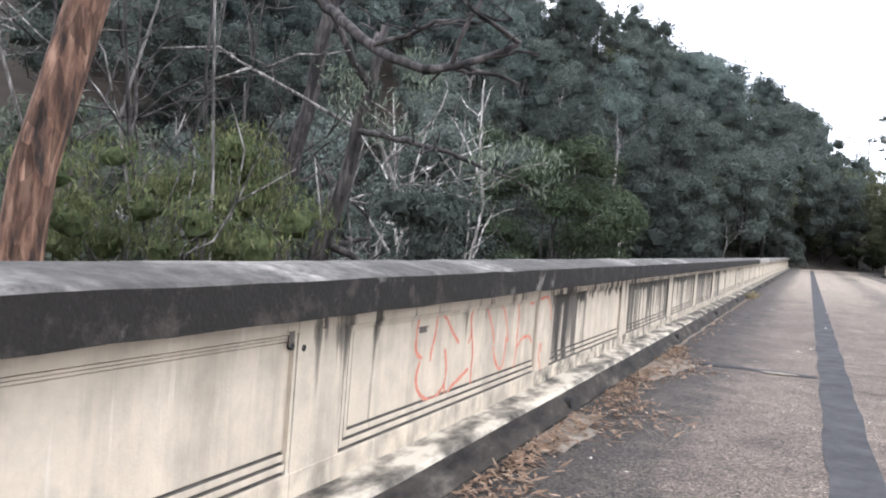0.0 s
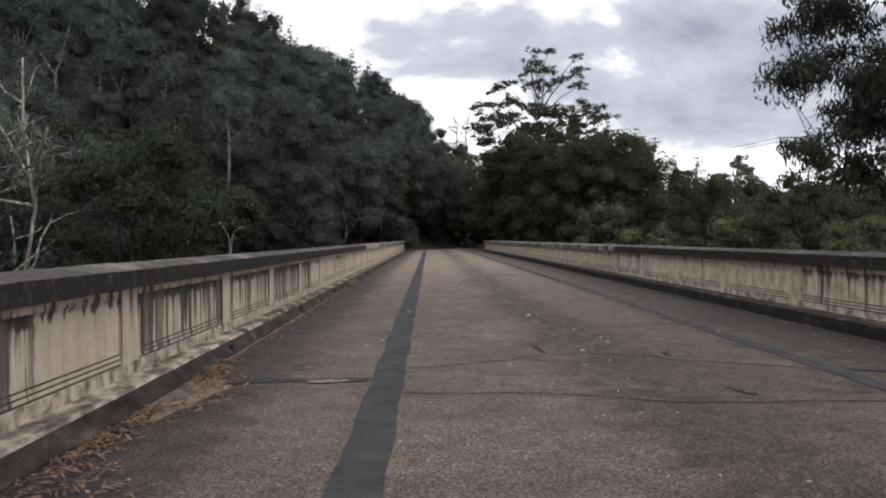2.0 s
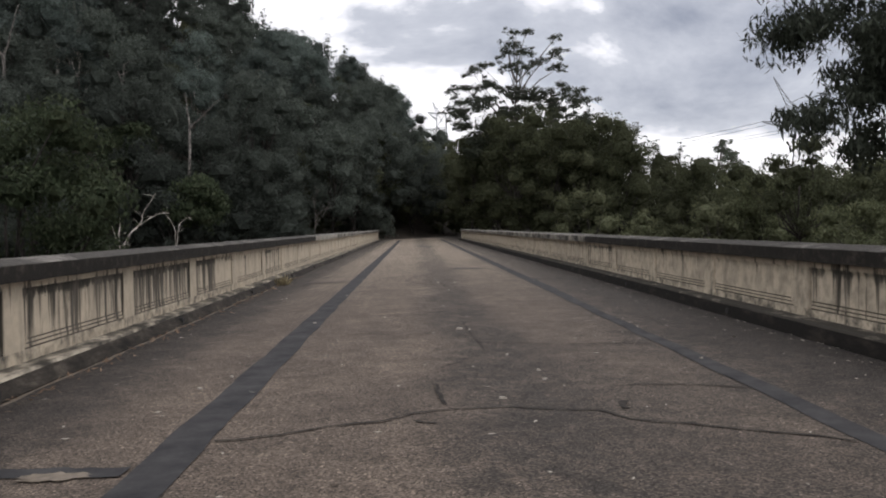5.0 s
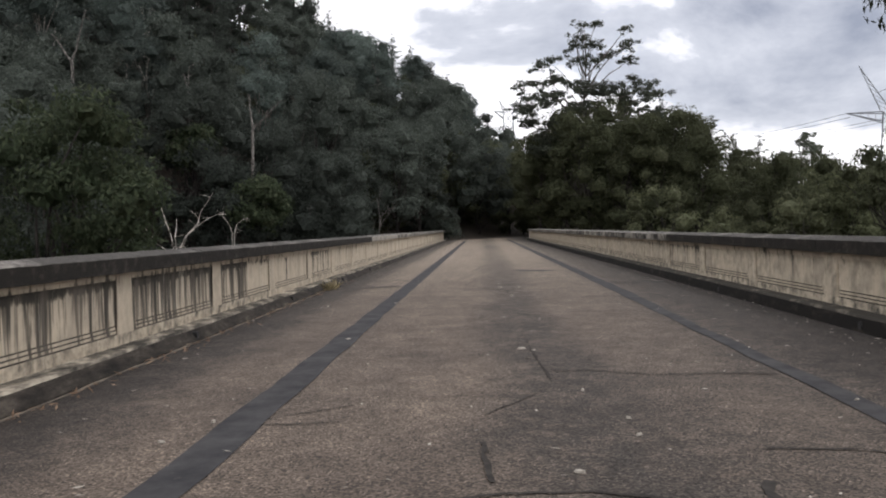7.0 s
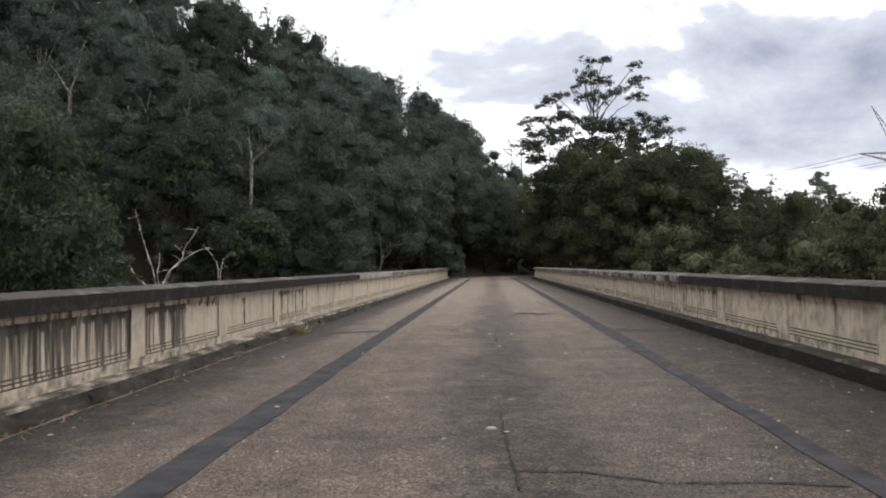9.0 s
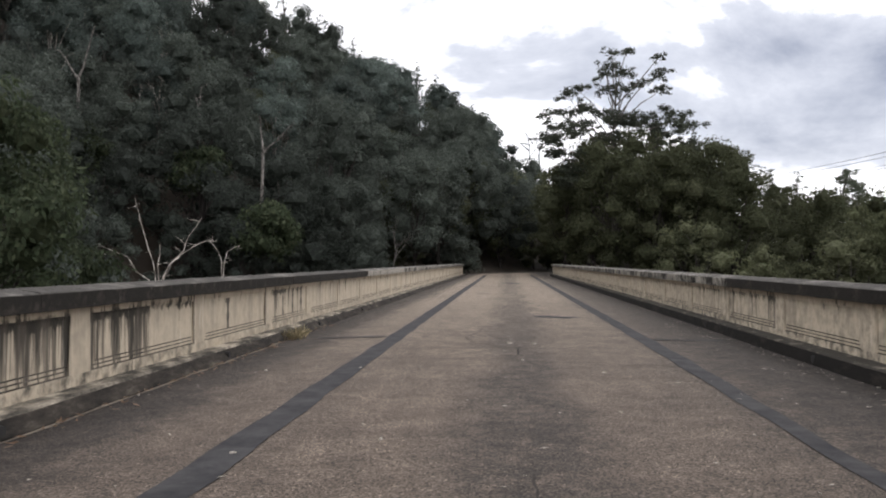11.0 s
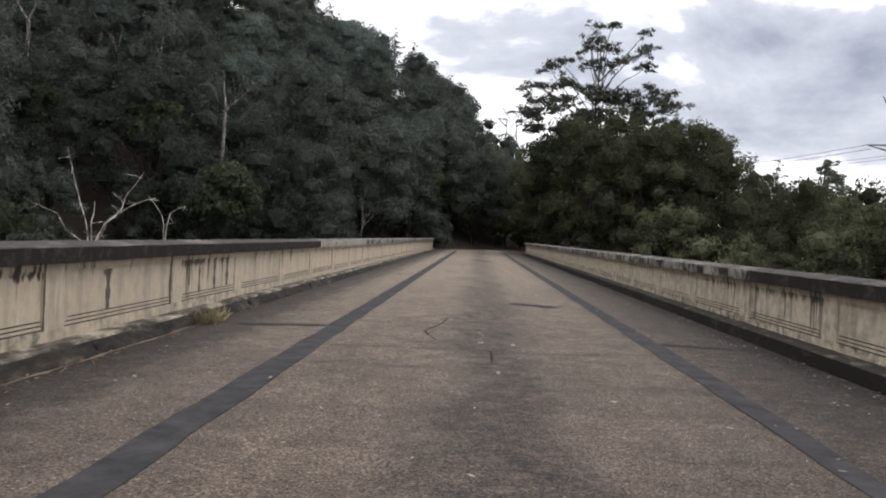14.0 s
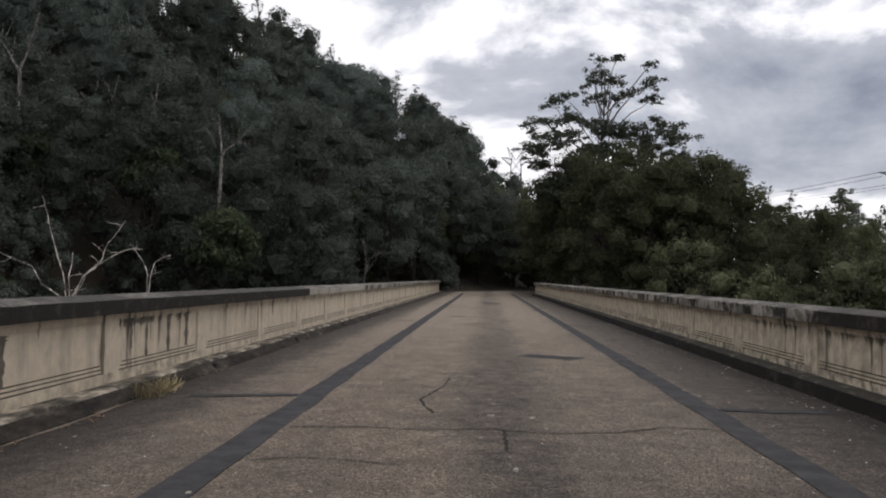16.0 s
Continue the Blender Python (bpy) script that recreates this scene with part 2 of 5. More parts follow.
def road_mat():
    k = Nodes("worn_chip_seal_road", 0.9, 0.25)
    pos = k.where()
    x, y, z = k.split(pos)
    base = k.mix(k.ramp(k.noise(0.55, 5, 0.6), (0.35, 0.0), (0.68, 1.0)), (0.140, 0.109, 0.084), (0.090, 0.070, 0.055))
    # base colour turns paler towards the far end of the road
    far_pale = k.ramp(k.math("MULTIPLY", k.math("ADD", y, k.math("MULTIPLY", k.noise(0.3, 4), 6.0)), 0.02), (0.46, 0.0), (0.98, 1.0))
    base = k.mix(far_pale, base, k.mix(k.noise(0.7, 5, 0.6), (0.275, 0.224, 0.170), (0.198, 0.161, 0.124)))
    warp = k.math("ADD", x, k.math("MULTIPLY", k.math("SUBTRACT", k.noise(0.35, 4), 0.5), 1.6))
    lane = k.ramp(k.math("MULTIPLY", k.math("ADD", warp, 5.0), 0.1),
                  (0.06, 1.0), (0.125, 0.75), (0.20, 0.05), (0.42, 0.05), (0.475, 0.85), (0.53, 0.9), (0.585, 0.1), (0.68, 0.2), (0.74, 0.85), (0.80, 1.0))
    patchy = k.ramp(k.noise(5.0, 9, 0.82), (0.36, 0.2), (0.56, 1.0))
    patchy = k.math("MULTIPLY", patchy, k.math("SUBTRACT", 1.0, k.math("MULTIPLY", far_pale, 0.3)))
    base = k.mix(k.math("MULTIPLY", lane, patchy), base, (0.040, 0.034, 0.029))
    grime = k.ramp(k.math("MULTIPLY", k.math("ADD", k.math("ADD", x, 5.0), k.math("MULTIPLY", k.math("SUBTRACT", k.noise(1.3, 5), 0.5), 1.4)), 0.1),
                   (0.05, 0.85), (0.115, 0.7), (0.17, 0.0), (0.755, 0.0), (0.80, 0.42), (0.88, 0.88))
    base = k.mix(k.math("MULTIPLY", grime, k.ramp(k.noise(9.0, 8, 0.8), (0.3, 0.5), (0.55, 1.0))), base, (0.034, 0.029, 0.025))
    # a dark patch spreading over the east lane near the start
    edge = k.math("MULTIPLY", k.math("SUBTRACT", k.noise(0.8, 4), 0.5), 3.0)
    near_dark = k.math("MULTIPLY", k.ramp(k.math("MULTIPLY", k.math("ADD", y, k.math("MULTIPLY", edge, 2.0)), 0.05), (0.55, 1.0), (0.98, 0.0)),
                 k.ramp(k.math("MULTIPLY", k.math("ADD", k.math("ADD", x, edge), 2.0), 0.2), (0.35, 0.0), (0.46, 0.8), (0.58, 0.75), (0.78, 0.45)))
    base = k.mix(k.math("MULTIPLY", near_dark, patchy), base, (0.045, 0.038, 0.032))
    chips = k.cells(74)
    tone = k.ramp(chips.outputs["Color"], (0.1, 0.24), (0.5, 0.82), (0.86, 1.55), (1.0, 3.3))
    base = k.mix(1.0, base, k.ramp(k.noise(2.6, 6, 0.7), (0.32, 0.72), (0.5, 1.0), (0.68, 1.28)), "MULTIPLY")
    base = k.mix(1.0, base, tone, "MULTIPLY")
    base = k.mix(k.ramp(k.noise(24, 3, 0.5), (0.60, 0.0), (0.72, 0.45)), base, (0.05, 0.045, 0.04))
    k.bump(k.math("ADD", chips.outputs["Distance"], k.noise(30, 3)), 0.6, 0.008)
    return k.done(base)


def strip_mat():
    k = Nodes("dark_bitumen_seal", 0.9, 0.1)
    base = k.mix(k.ramp(k.noise(2.5, 7, 0.7), (0.3, 0.0), (0.7, 1.0)), (0.024, 0.024, 0.026), (0.066, 0.064, 0.064))
    base = k.mix(k.ramp(k.noise(11, 5, 0.65), (0.62, 0.0), (0.74, 0.3)), base, (0.12, 0.11, 0.10))
    k.bump(k.noise(70, 4), 0.3, 0.005)
    return k.done(base)


def plain(name, a, b, scale=8.0, rough=0.9, bump=0.2, spec=0.3):
    k = Nodes(name, rough, spec)
    k.bump(k.noise(scale * 6, 4), bump, 0.01)
    return k.done(k.mix(k.ramp(k.noise(scale, 5, 0.6), (0.3, 0.0), (0.7, 1.0)), a, b))


def leaf_mat(name, dark, mid, light):
    k = Nodes(name, 0.8, 0.12)
    soft = lambda a, b: tuple(p * 0.55 + q * 0.45 for p, q in zip(a, b))
    c = k.ramp(k.island(), (0.0, soft(dark, mid)), (0.55, mid), (1.0, soft(light, mid)))
    own = k.n.new("ShaderNodeTexCoord").outputs["Object"]
    c = k.mix(1.0, c, k.ramp(k.noise(4.5, 6, 0.7, own), (0.34, 0.45), (0.5, 0.95), (0.66, 1.5)), "MULTIPLY")
    c = k.mix(1.0, c, k.ramp(k.chance(), (0.0, 0.65), (0.5, 1.0), (1.0, 1.5)), "MULTIPLY")
    thin = k.n.new("ShaderNodeBsdfTranslucent")
    k.put(thin.inputs["Color"], c)
    both = k.n.new("ShaderNodeMixShader")
    both.inputs[0].default_value = 0.36
    k.l.new(k.p.outputs[0], both.inputs[1])
    k.l.new(thin.outputs[0], both.inputs[2])
    k.l.new(both.outputs[0], k.n["Material Output"].inputs["Surface"])
    return k.done(c)


def bark_mat(name, a, b, streak):
    k = Nodes(name, 0.9, 0.2)
    pos = k.where()
    f = k.noise(1.0, 6, 0.62, k.scaled(pos, (9, 9, 1.6)))
    c = k.ramp(f, (0.36, a), (0.50, b), (0.64, streak))
    flakes = k.cells(1.0, k.scaled(pos, (11, 11, 3.2))).outputs["Color"]
    c = k.mix(1.0, c, k.ramp(flakes, (0.15, 0.5), (0.5, 1.0), (0.85, 1.5)), "MULTIPLY")
    k.bump(k.noise(1.0, 5, 0.6, k.scaled(pos, (26, 26, 6))), 0.6, 0.03)
    return k.done(c)


WALL, CAP, CAP_TOP, KERB_TOP, KERB_FACE = concrete_wall(), concrete_cap(), cap_top_mat(), kerb_top_mat(), kerb_face_mat()
ROAD, STRIP = road_mat(), strip_mat()
# darker colour for the sunken faces between the panel reeds
GROOVE = plain("dark_reed_groove", (0.05, 0.046, 0.04), (0.16, 0.14, 0.115), 5)
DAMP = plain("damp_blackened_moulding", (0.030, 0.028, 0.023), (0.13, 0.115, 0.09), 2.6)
CRACK = plain("sealed_crack", (0.028, 0.026, 0.025), (0.062, 0.056, 0.05), 9, 1.0, 0.1, 0.03)
DIRT = plain("brown_silt", (0.10, 0.083, 0.065), (0.24, 0.20, 0.155), 9)
SOIL = plain("leaf_litter_ground", (0.024, 0.019, 0.014), (0.050, 0.038, 0.027), 0.4)
LITTER = leaf_mat("dry_leaf", (0.13, 0.085, 0.058), (0.26, 0.172, 0.115), (0.44, 0.345, 0.245))
PALE_BIT = plain("pale_scrap", (0.26, 0.235, 0.195), (0.46, 0.425, 0.36), 12)
RED_PAINT = plain("red_spray_paint", (0.50, 0.13, 0.08), (0.54, 0.25, 0.17), 14, 0.7)
HOLE = plain("drain_shadow", (0.02, 0.02, 0.02), (0.03, 0.028, 0.026), 5)
STEEL = plain("galvanised_steel", (0.16, 0.17, 0.185), (0.23, 0.24, 0.25), 3, 0.6)
WIRE = plain("power_cable", (0.10, 0.10, 0.11), (0.14, 0.14, 0.15), 3, 0.6)
GRASS = leaf_mat("dry_grass", (0.18, 0.155, 0.08), (0.34, 0.285, 0.17), (0.50, 0.43, 0.29))
# gum blue-green; extra blue here and in LEAF_DARK stands for hill haze
LEAF_GREY = leaf_mat("hazed_grey_green_gum_leaf", (0.060, 0.078, 0.068), (0.104, 0.127, 0.112), (0.16, 0.182, 0.162))
LEAF_GUM = leaf_mat("drooping_gum_leaf", (0.056, 0.066, 0.048), (0.10, 0.114, 0.082), (0.165, 0.18, 0.135))
# dark leaf; low on the hill its darkness stands for gorge shade
LEAF_DARK = leaf_mat("dark_and_shaded_green_leaf", (0.046, 0.055, 0.046), (0.079, 0.092, 0.077), (0.12, 0.136, 0.114))
LEAF_OLIVE = leaf_mat("olive_leaf", (0.046, 0.051, 0.029), (0.080, 0.086, 0.048), (0.124, 0.130, 0.076))
LEAF_SIDE = leaf_mat("dark_olive_gum_leaf", (0.047, 0.053, 0.029), (0.082, 0.090, 0.049), (0.125, 0.134, 0.076))
# gum leaf darkened in colour to look backlit against the sky
LEAF_BACKLIT = leaf_mat("backlit_hanging_gum_leaf", (0.032, 0.039, 0.029), (0.058, 0.068, 0.050), (0.10, 0.112, 0.085))
LEAF_BUSH = leaf_mat("fresh_green_leaf", (0.025, 0.034, 0.019), (0.044, 0.057, 0.031), (0.09, 0.10, 0.058))
LEAF_WEEP = leaf_mat("yellow_green_weeping_leaf", (0.036, 0.048, 0.021), (0.066, 0.078, 0.034), (0.13, 0.12, 0.055))
BARK_DARK = bark_mat("dark_bark", (0.020, 0.018, 0.017), (0.042, 0.036, 0.032), (0.075, 0.066, 0.06))
BARK_PALE = bark_mat("pale_gum_bark", (0.10, 0.09, 0.08), (0.22, 0.20, 0.175), (0.42, 0.40, 0.37))
BARK_RUST = bark_mat("rusty_peeling_bark", (0.026, 0.020, 0.017), (0.105, 0.058, 0.038), (0.21, 0.13, 0.088))
BARK_GREY = bark_mat("grey_gum_bark", (0.06, 0.055, 0.05), (0.13, 0.118, 0.105), (0.24, 0.22, 0.20))
BARK_DEAD = bark_mat("bleached_dead_wood", (0.26, 0.23, 0.20), (0.42, 0.38, 0.33), (0.58, 0.54, 0.48))


# ---- building blocks ----
def mesh_from(name, verts, faces, mats, smooth=False):
    me = bpy.data.meshes.new(name)
    me.from_pydata([tuple(v) for v in verts], [], faces)
    for m in mats if isinstance(mats, (list, tuple)) else [mats]:
        me.materials.append(m)
    if smooth:
        me.polygons.foreach_set("use_smooth", [True] * len(me.polygons))
    me.update()
    return me


def part(name, me, parent, label="", colour=None):
    ob = new(name, me)
    ob.parent = parent
    if colour:
        ob.color = (*colour, 0.0, 1.0) if len(colour) == 2 else (*colour, 1.0)
    if label:
        ob["label"] = label
    return ob


def bevelled_box(name, x0, x1, y0, y1, z0, z1, mat, bevel=0.012):
    bm = bmesh.new()
    bmesh.ops.create_cube(bm, size=1.0)
    for v in bm.verts:
        v.co = Vector(((x0 + x1) / 2 + v.co.x * (x1 - x0), (y0 + y1) / 2 + v.co.y * (y1 - y0), (z0 + z1) / 2 + v.co.z * (z1 - z0)))
    if bevel:
        bmesh.ops.bevel(bm, geom=bm.edges[:], offset=bevel, segments=2, affect="EDGES", profile=0.6)
    me = bpy.data.meshes.new(name)
    bm.to_mesh(me)
    bm.free()
    me.materials.append(mat)
    return me


def extrude_profile(name, profile, y0, y1, mats, step=0.5, wobble=0.0, top_index=None, seed=0):
    """A closed outline in x and z drawn along y in steps, its edges a little uneven."""
    rng = random.Random(seed)
    n = max(2, int((y1 - y0) / step) + 1)
    c = len(profile)
    verts, faces, slots = [], [], []
    for i in range(n):
        y = y0 + (y1 - y0) * i / (n - 1)
        for x, z in profile:
            verts.append((x + rng.uniform(-wobble, wobble), y, z + rng.uniform(-wobble, wobble)))
    for i in range(n - 1):
        for j in range(c):
            faces.append((i * c + j, i * c + (j + 1) % c, (i + 1) * c + (j + 1) % c, (i + 1) * c + j))
            slots.append(1 if top_index is not None and j in top_index else 0)
    faces.append(tuple(range(c))[::-1])
    faces.append(tuple((n - 1) * c + j for j in range(c)))
    slots += [0, 0]
    me = mesh_from(name, verts, faces, mats)
    me.polygons.foreach_set("material_index", slots)
    bm = bmesh.new()
    bm.from_mesh(me)
    bmesh.ops.recalc_face_normals(bm, faces=bm.faces[:])
    bm.to_mesh(me)
    bm.free()
    return me


def tube(verts, faces, pts, radii, sides=7):
    """Adds a tapered round limb along pts to the lists."""
    start = len(verts)
    pts = [Vector(p) for p in pts]
    for i, p in enumerate(pts):
        d = (pts[min(i + 1, len(pts) - 1)] - pts[max(i - 1, 0)]).normalized()
        a = d.orthogonal().normalized()
        b = d.cross(a)
        for j in range(sides):
            t = 2 * math.pi * j / sides
            verts.append(p + (a * math.cos(t) + b * math.sin(t)) * radii[i])
    for i in range(len(pts) - 1):
        for j in range(sides):
            q = start + i * sides
            faces.append((q + j, q + (j + 1) % sides, q + sides + (j + 1) % sides, q + sides + j))
    faces.append(tuple(start + (len(pts) - 1) * sides + j for j in range(sides)))


def bent(a, b, rng, bend=0.12, n=5, sag=0.0):
    a, b = Vector(a), Vector(b)
    size = (b - a).length
    out = []
    off = Vector((rng.uniform(-1, 1), rng.uniform(-1, 1), rng.uniform(-0.6, 0.6))) * size * bend
    kink = [Vector((rng.uniform(-1, 1), rng.uniform(-1, 1), rng.uniform(-1, 1))) * size * bend * 0.25 for _ in range(n + 1)]
    for i in range(n + 1):
        t = i / n
        p = a.lerp(b, t) + off * math.sin(math.pi * t) + Vector((0, 0, -sag * size * math.sin(math.pi * t)))
        if 0 < i < n:
            p += kink[i]
        out.append(p)
    return out


def leaves(clumps, per, length, width, rng, droop=0.3, shell=0.55, jitter=0.45, tri=False):
    """Leaf blades round clump centres (x, y, z, radius, flatness): pointed quads, thinner inside, turned every way."""
    vs, fs = [], []
    for cx, cy, cz, r, flat in clumps:
        n = max(4, int(per * (r ** 2)))
        d = rng.normal(size=(n, 3))
        d /= np.linalg.norm(d, axis=1)[:, None]
        d[:, 2] = np.where((d[:, 2] < 0) & (rng.random(n) < 0.55), -d[:, 2], d[:, 2])
        rr = r * (shell + (1 - shell) * rng.random(n) ** 0.6) * (0.85 + 0.3 * rng.random(n))
        c = d * rr[:, None] * np.array([1, 1, flat]) + np.array([cx, cy, cz])
        face = d * np.array([1, 1, 1.3]) + rng.normal(size=(n, 3)) * jitter
        axis = rng.normal(size=(n, 3))
        axis[:, 2] -= droop * 3
        axis = np.cross(face, np.cross(axis, face))
        axis /= np.linalg.norm(axis, axis=1)[:, None] + 1e-9
        side = np.cross(axis, face)
        side /= np.linalg.norm(side, axis=1)[:, None] + 1e-9
        ln = length * (0.6 + 0.8 * rng.random(n))[:, None]
        wd = width * (0.6 + 0.8 * rng.random(n))[:, None]
        quad = np.stack([c - axis * ln / 2, c + side * wd / 2 - axis * ln * 0.08, c + axis * ln / 2, c - side * wd / 2 - axis * ln * 0.08], axis=1)
        vs.append((quad[:, 1:] if tri else quad).reshape(-1, 3))
    v = np.concatenate(vs)
    if tri:
        f = np.arange(len(v)).reshape(-1, 3)
        return v, np.concatenate([f, f[:, 2:]], 1)
    return v, np.arange(len(v)).reshape(-1, 4)


BALL = bmesh.new()
bmesh.ops.create_icosphere(BALL, subdivisions=2, radius=1.0)
BALL_V = np.array([v.co[:] for v in BALL.verts])
BALL_F = [[v.index for v in f.verts] for f in BALL.faces]
BALL.free()


SEED_BALL = bmesh.new()
bmesh.ops.create_icosphere(SEED_BALL, subdivisions=1, radius=1.0)
SEED_V = np.array([v.co[:] for v in SEED_BALL.verts])
SEED_F = [[v.index for v in f.verts] for f in SEED_BALL.faces]
SEED_BALL.free()


def cored(clumps, v, f, rng, fill=0.74, every=4):
    """Packs the inside of each clump with a ragged mass of foliage, so that a crown is not seen through everywhere."""
    verts, quads, start = [v], [f], len(v)
    for i, (cx, cy, cz, r, flat) in enumerate(clumps):
        shape, tri = (BALL_V, np.array(BALL_F)) if i % every == 0 else (SEED_V, np.array(SEED_F))
        k = fill * r * (0.70 + 0.60 * rng.random((len(shape), 1)))
        p = shape * k * np.array([1, 1, flat]) + np.array([cx, cy, cz])
        verts.append(p)
        quads.append(np.concatenate([tri, tri[:, 2:3]], 1) + start)
        start += len(p)
    return np.concatenate(verts), np.concatenate(quads)


def leaf_mesh(name, v, f, mat):
    f = np.asarray(f)
    three = f[:, 2] == f[:, 3]
    me = bpy.data.meshes.new(name)
    me.from_pydata(v.tolist(), [], f[~three].tolist() + f[three][:, :3].tolist())
    me.materials.append(mat)
    return me


# ---- terrain: a gorge under the bridge, a steep wooded hill to the west and ahead ----
VIEW_X, VIEW_Y, VIEW_Z = 0.0, 15.0, 1.5
AZ = [-180, -120, -90, -60, -40, -25, -18, -14, -5.7, -1.4, 1.5, 5, 8, 12, 15.3, 18, 21, 26, 35, 60, 90, 130, 180]
RISE = [6, 8, 16, 22, 22.6, 20.3, 17.8, 16.0, 12.3, 9.4, 6.2, 8.0, 9.3, 8.6, 6.6, 5.2, 4.4, 4.2, 4.0, 4, 6, 6, 6]
FAR = [120, 110, 100, 110, 125, 140, 150, 155, 165, 175, 180, 130, 115, 112, 112, 115, 118, 130, 150, 150, 130, 120, 120]
FOOT = [30, 25, 25, 35, 48, 56, 60, 62, 66, 68, 70, 56, 52, 52, 52, 52, 52, 52, 50, 40, 30, 30, 30]
TREE_H = 9.5


def ridge(azimuth):
    return float(np.interp(azimuth, AZ, RISE)), float(np.interp(azimuth, AZ, FAR))


def ground_z(x, y):
    dx, dy = x - VIEW_X, y - VIEW_Y
    d = math.hypot(dx, dy)
    rise, far = ridge(math.degrees(math.atan2(dx, dy)))
    top = far * math.tan(radians(rise)) - TREE_H + 1.5
    foot = float(np.interp(math.degrees(math.atan2(dx, dy)), AZ, FOOT))
    t = min(1.0, max(0.0, (d - foot) / (far - foot)))
    z = -9.0 + (top + 9.0) * t
    if d > far:
        z = top - (d - far) * 0.02
    z += 1.2 * noise.noise((x * 0.05, y * 0.05, 0.0)) + 0.5 * noise.noise((x * 0.17, y * 0.17, 3.0))
    # the approach banks that carry the road at both ends
    for edge, sign in ((98.0, 1), (-14.0, -1)):
        along = (y - edge) * sign
        near = max(0.0, 1 - max(0.0, abs(x - (0 if sign < 0 else max(0.0, y - 108) * 0.45)) - 7.5) / 9.0)
        if along > -12:
            k = near * min(1.0, (along + 12) / 12)
            z = z * (1 - k) + (road_z(x) - 0.06) * k
    if -14 < y < 100 and abs(x) < 9:
        z = min(z, -4.0 + max(0, y - 88) * 0.33)
    return z


def road_z(x):
    return 0.04 + 0.00934 * x - 0.00202 * x * x


def build_ground():
    ax = np.concatenate([-np.geomspace(1500, 200, 8), np.arange(-180, 181, 4.0), np.geomspace(200, 1500, 8)])
    ay = np.concatenate([-np.geomspace(1500, 130, 8), np.arange(-110, 261, 4.0), np.geomspace(290, 1500, 8)])
    verts = [(x, y, ground_z(x, y)) for y in ay for x in ax]
    nx = len(ax)
    faces = [(j * nx + i, j * nx + i + 1, (j + 1) * nx + i + 1, (j + 1) * nx + i) for j in range(len(ay) - 1) for i in range(nx - 1)]
    ob = new("ground", mesh_from("ground", verts, faces, SOIL, True))
    tagged(ob, "steep gorge ground covered in brown leaf litter", "ground", kind="structure")


build_ground()

# ---- bridge deck and road ----
LX, RX = -4.83, 4.42          # faces of the parapets
LK, RK = -4.46, 4.12          # feet of the kerbs
Y0, YL, YR = -14.0, 101.0, 95.0


def road_sheet():
    xs = np.linspace(LK - 0.05, RK + 0.05, 30)
    ys = np.arange(Y0 - 4, 128.1, 1.0)
    verts, rng = [], random.Random(4)
    for y in ys:
        bend = 0.45 * max(0.0, y - 108)
        for x in xs:
            verts.append((x + bend, y, road_z(x) + rng.uniform(-0.003, 0.003)))
    nx = len(xs)
    faces = [(j * nx + i, j * nx + i + 1, (j + 1) * nx + i + 1, (j + 1) * nx + i) for j in range(len(ys) - 1) for i in range(nx - 1)]
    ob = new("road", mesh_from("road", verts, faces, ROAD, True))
    tagged(ob, "worn grey-brown chip seal road across the bridge", "road", kind="structure")
    deck = extrude_profile("bridge_deck", [(-5.5, -1.1), (5.1, -1.1), (5.1, road_z(5.1) - 0.02), (-5.5, road_z(-5.5) - 0.02)], Y0, YL, [CAP], 4.0)
    tagged(new("bridge_deck", deck), "concrete deck slab under the road", "bridge deck", kind="structure").color = (0.5, 0, 0, 1)


road_sheet()


def ribbon(name, pts, widths, lift, mat, rng, ragged=0.15):
    """A flat ribbon on the road through (x, y) points."""
    verts, faces = [], []
    for i, (x, y) in enumerate(pts):
        a, b = pts[max(i - 1, 0)], pts[min(i + 1, len(pts) - 1)]
        d = Vector((b[0] - a[0], b[1] - a[1])).normalized()
        n = Vector((-d.y, d.x))
        w = widths[i] if isinstance(widths, list) else widths
        for s in (1, -1):
            k = w / 2 * (1 + rng.uniform(-ragged, ragged)) * s
            px, py = x + n.x * k, y + n.y * k
            verts.append((px, py, road_z(px) + lift))
        if i:
            q = 2 * i
            faces.append((q - 2, q - 1, q + 1, q))
    return mesh_from(name, verts, faces, mat)


def seal_strips():
    for inner, side, seed in ((-2.18, -1, 1), (2.195, 1, 2)):
        rng = random.Random(seed)
        ys = [Y0 + 0.35 * i for i in range(int((100 - Y0) / 0.35))]
        w = [0.34 if side < 0 else float(np.interp(y, [13, 19, 25], [0.23, 0.19, 0.31])) for y in ys]
        pts = [(inner + side * k / 2 + 0.012 * math.sin(0.9 * i + seed), y) for i, (y, k) in enumerate(zip(ys, w))]
        ob = new("road_seal_strip", ribbon("road_seal_strip", pts, w, 0.007, STRIP, rng, 0.05))
        tagged(ob, "long dark bitumen joint strip along the road", "road joint", "bitumen joint strips", "structure")


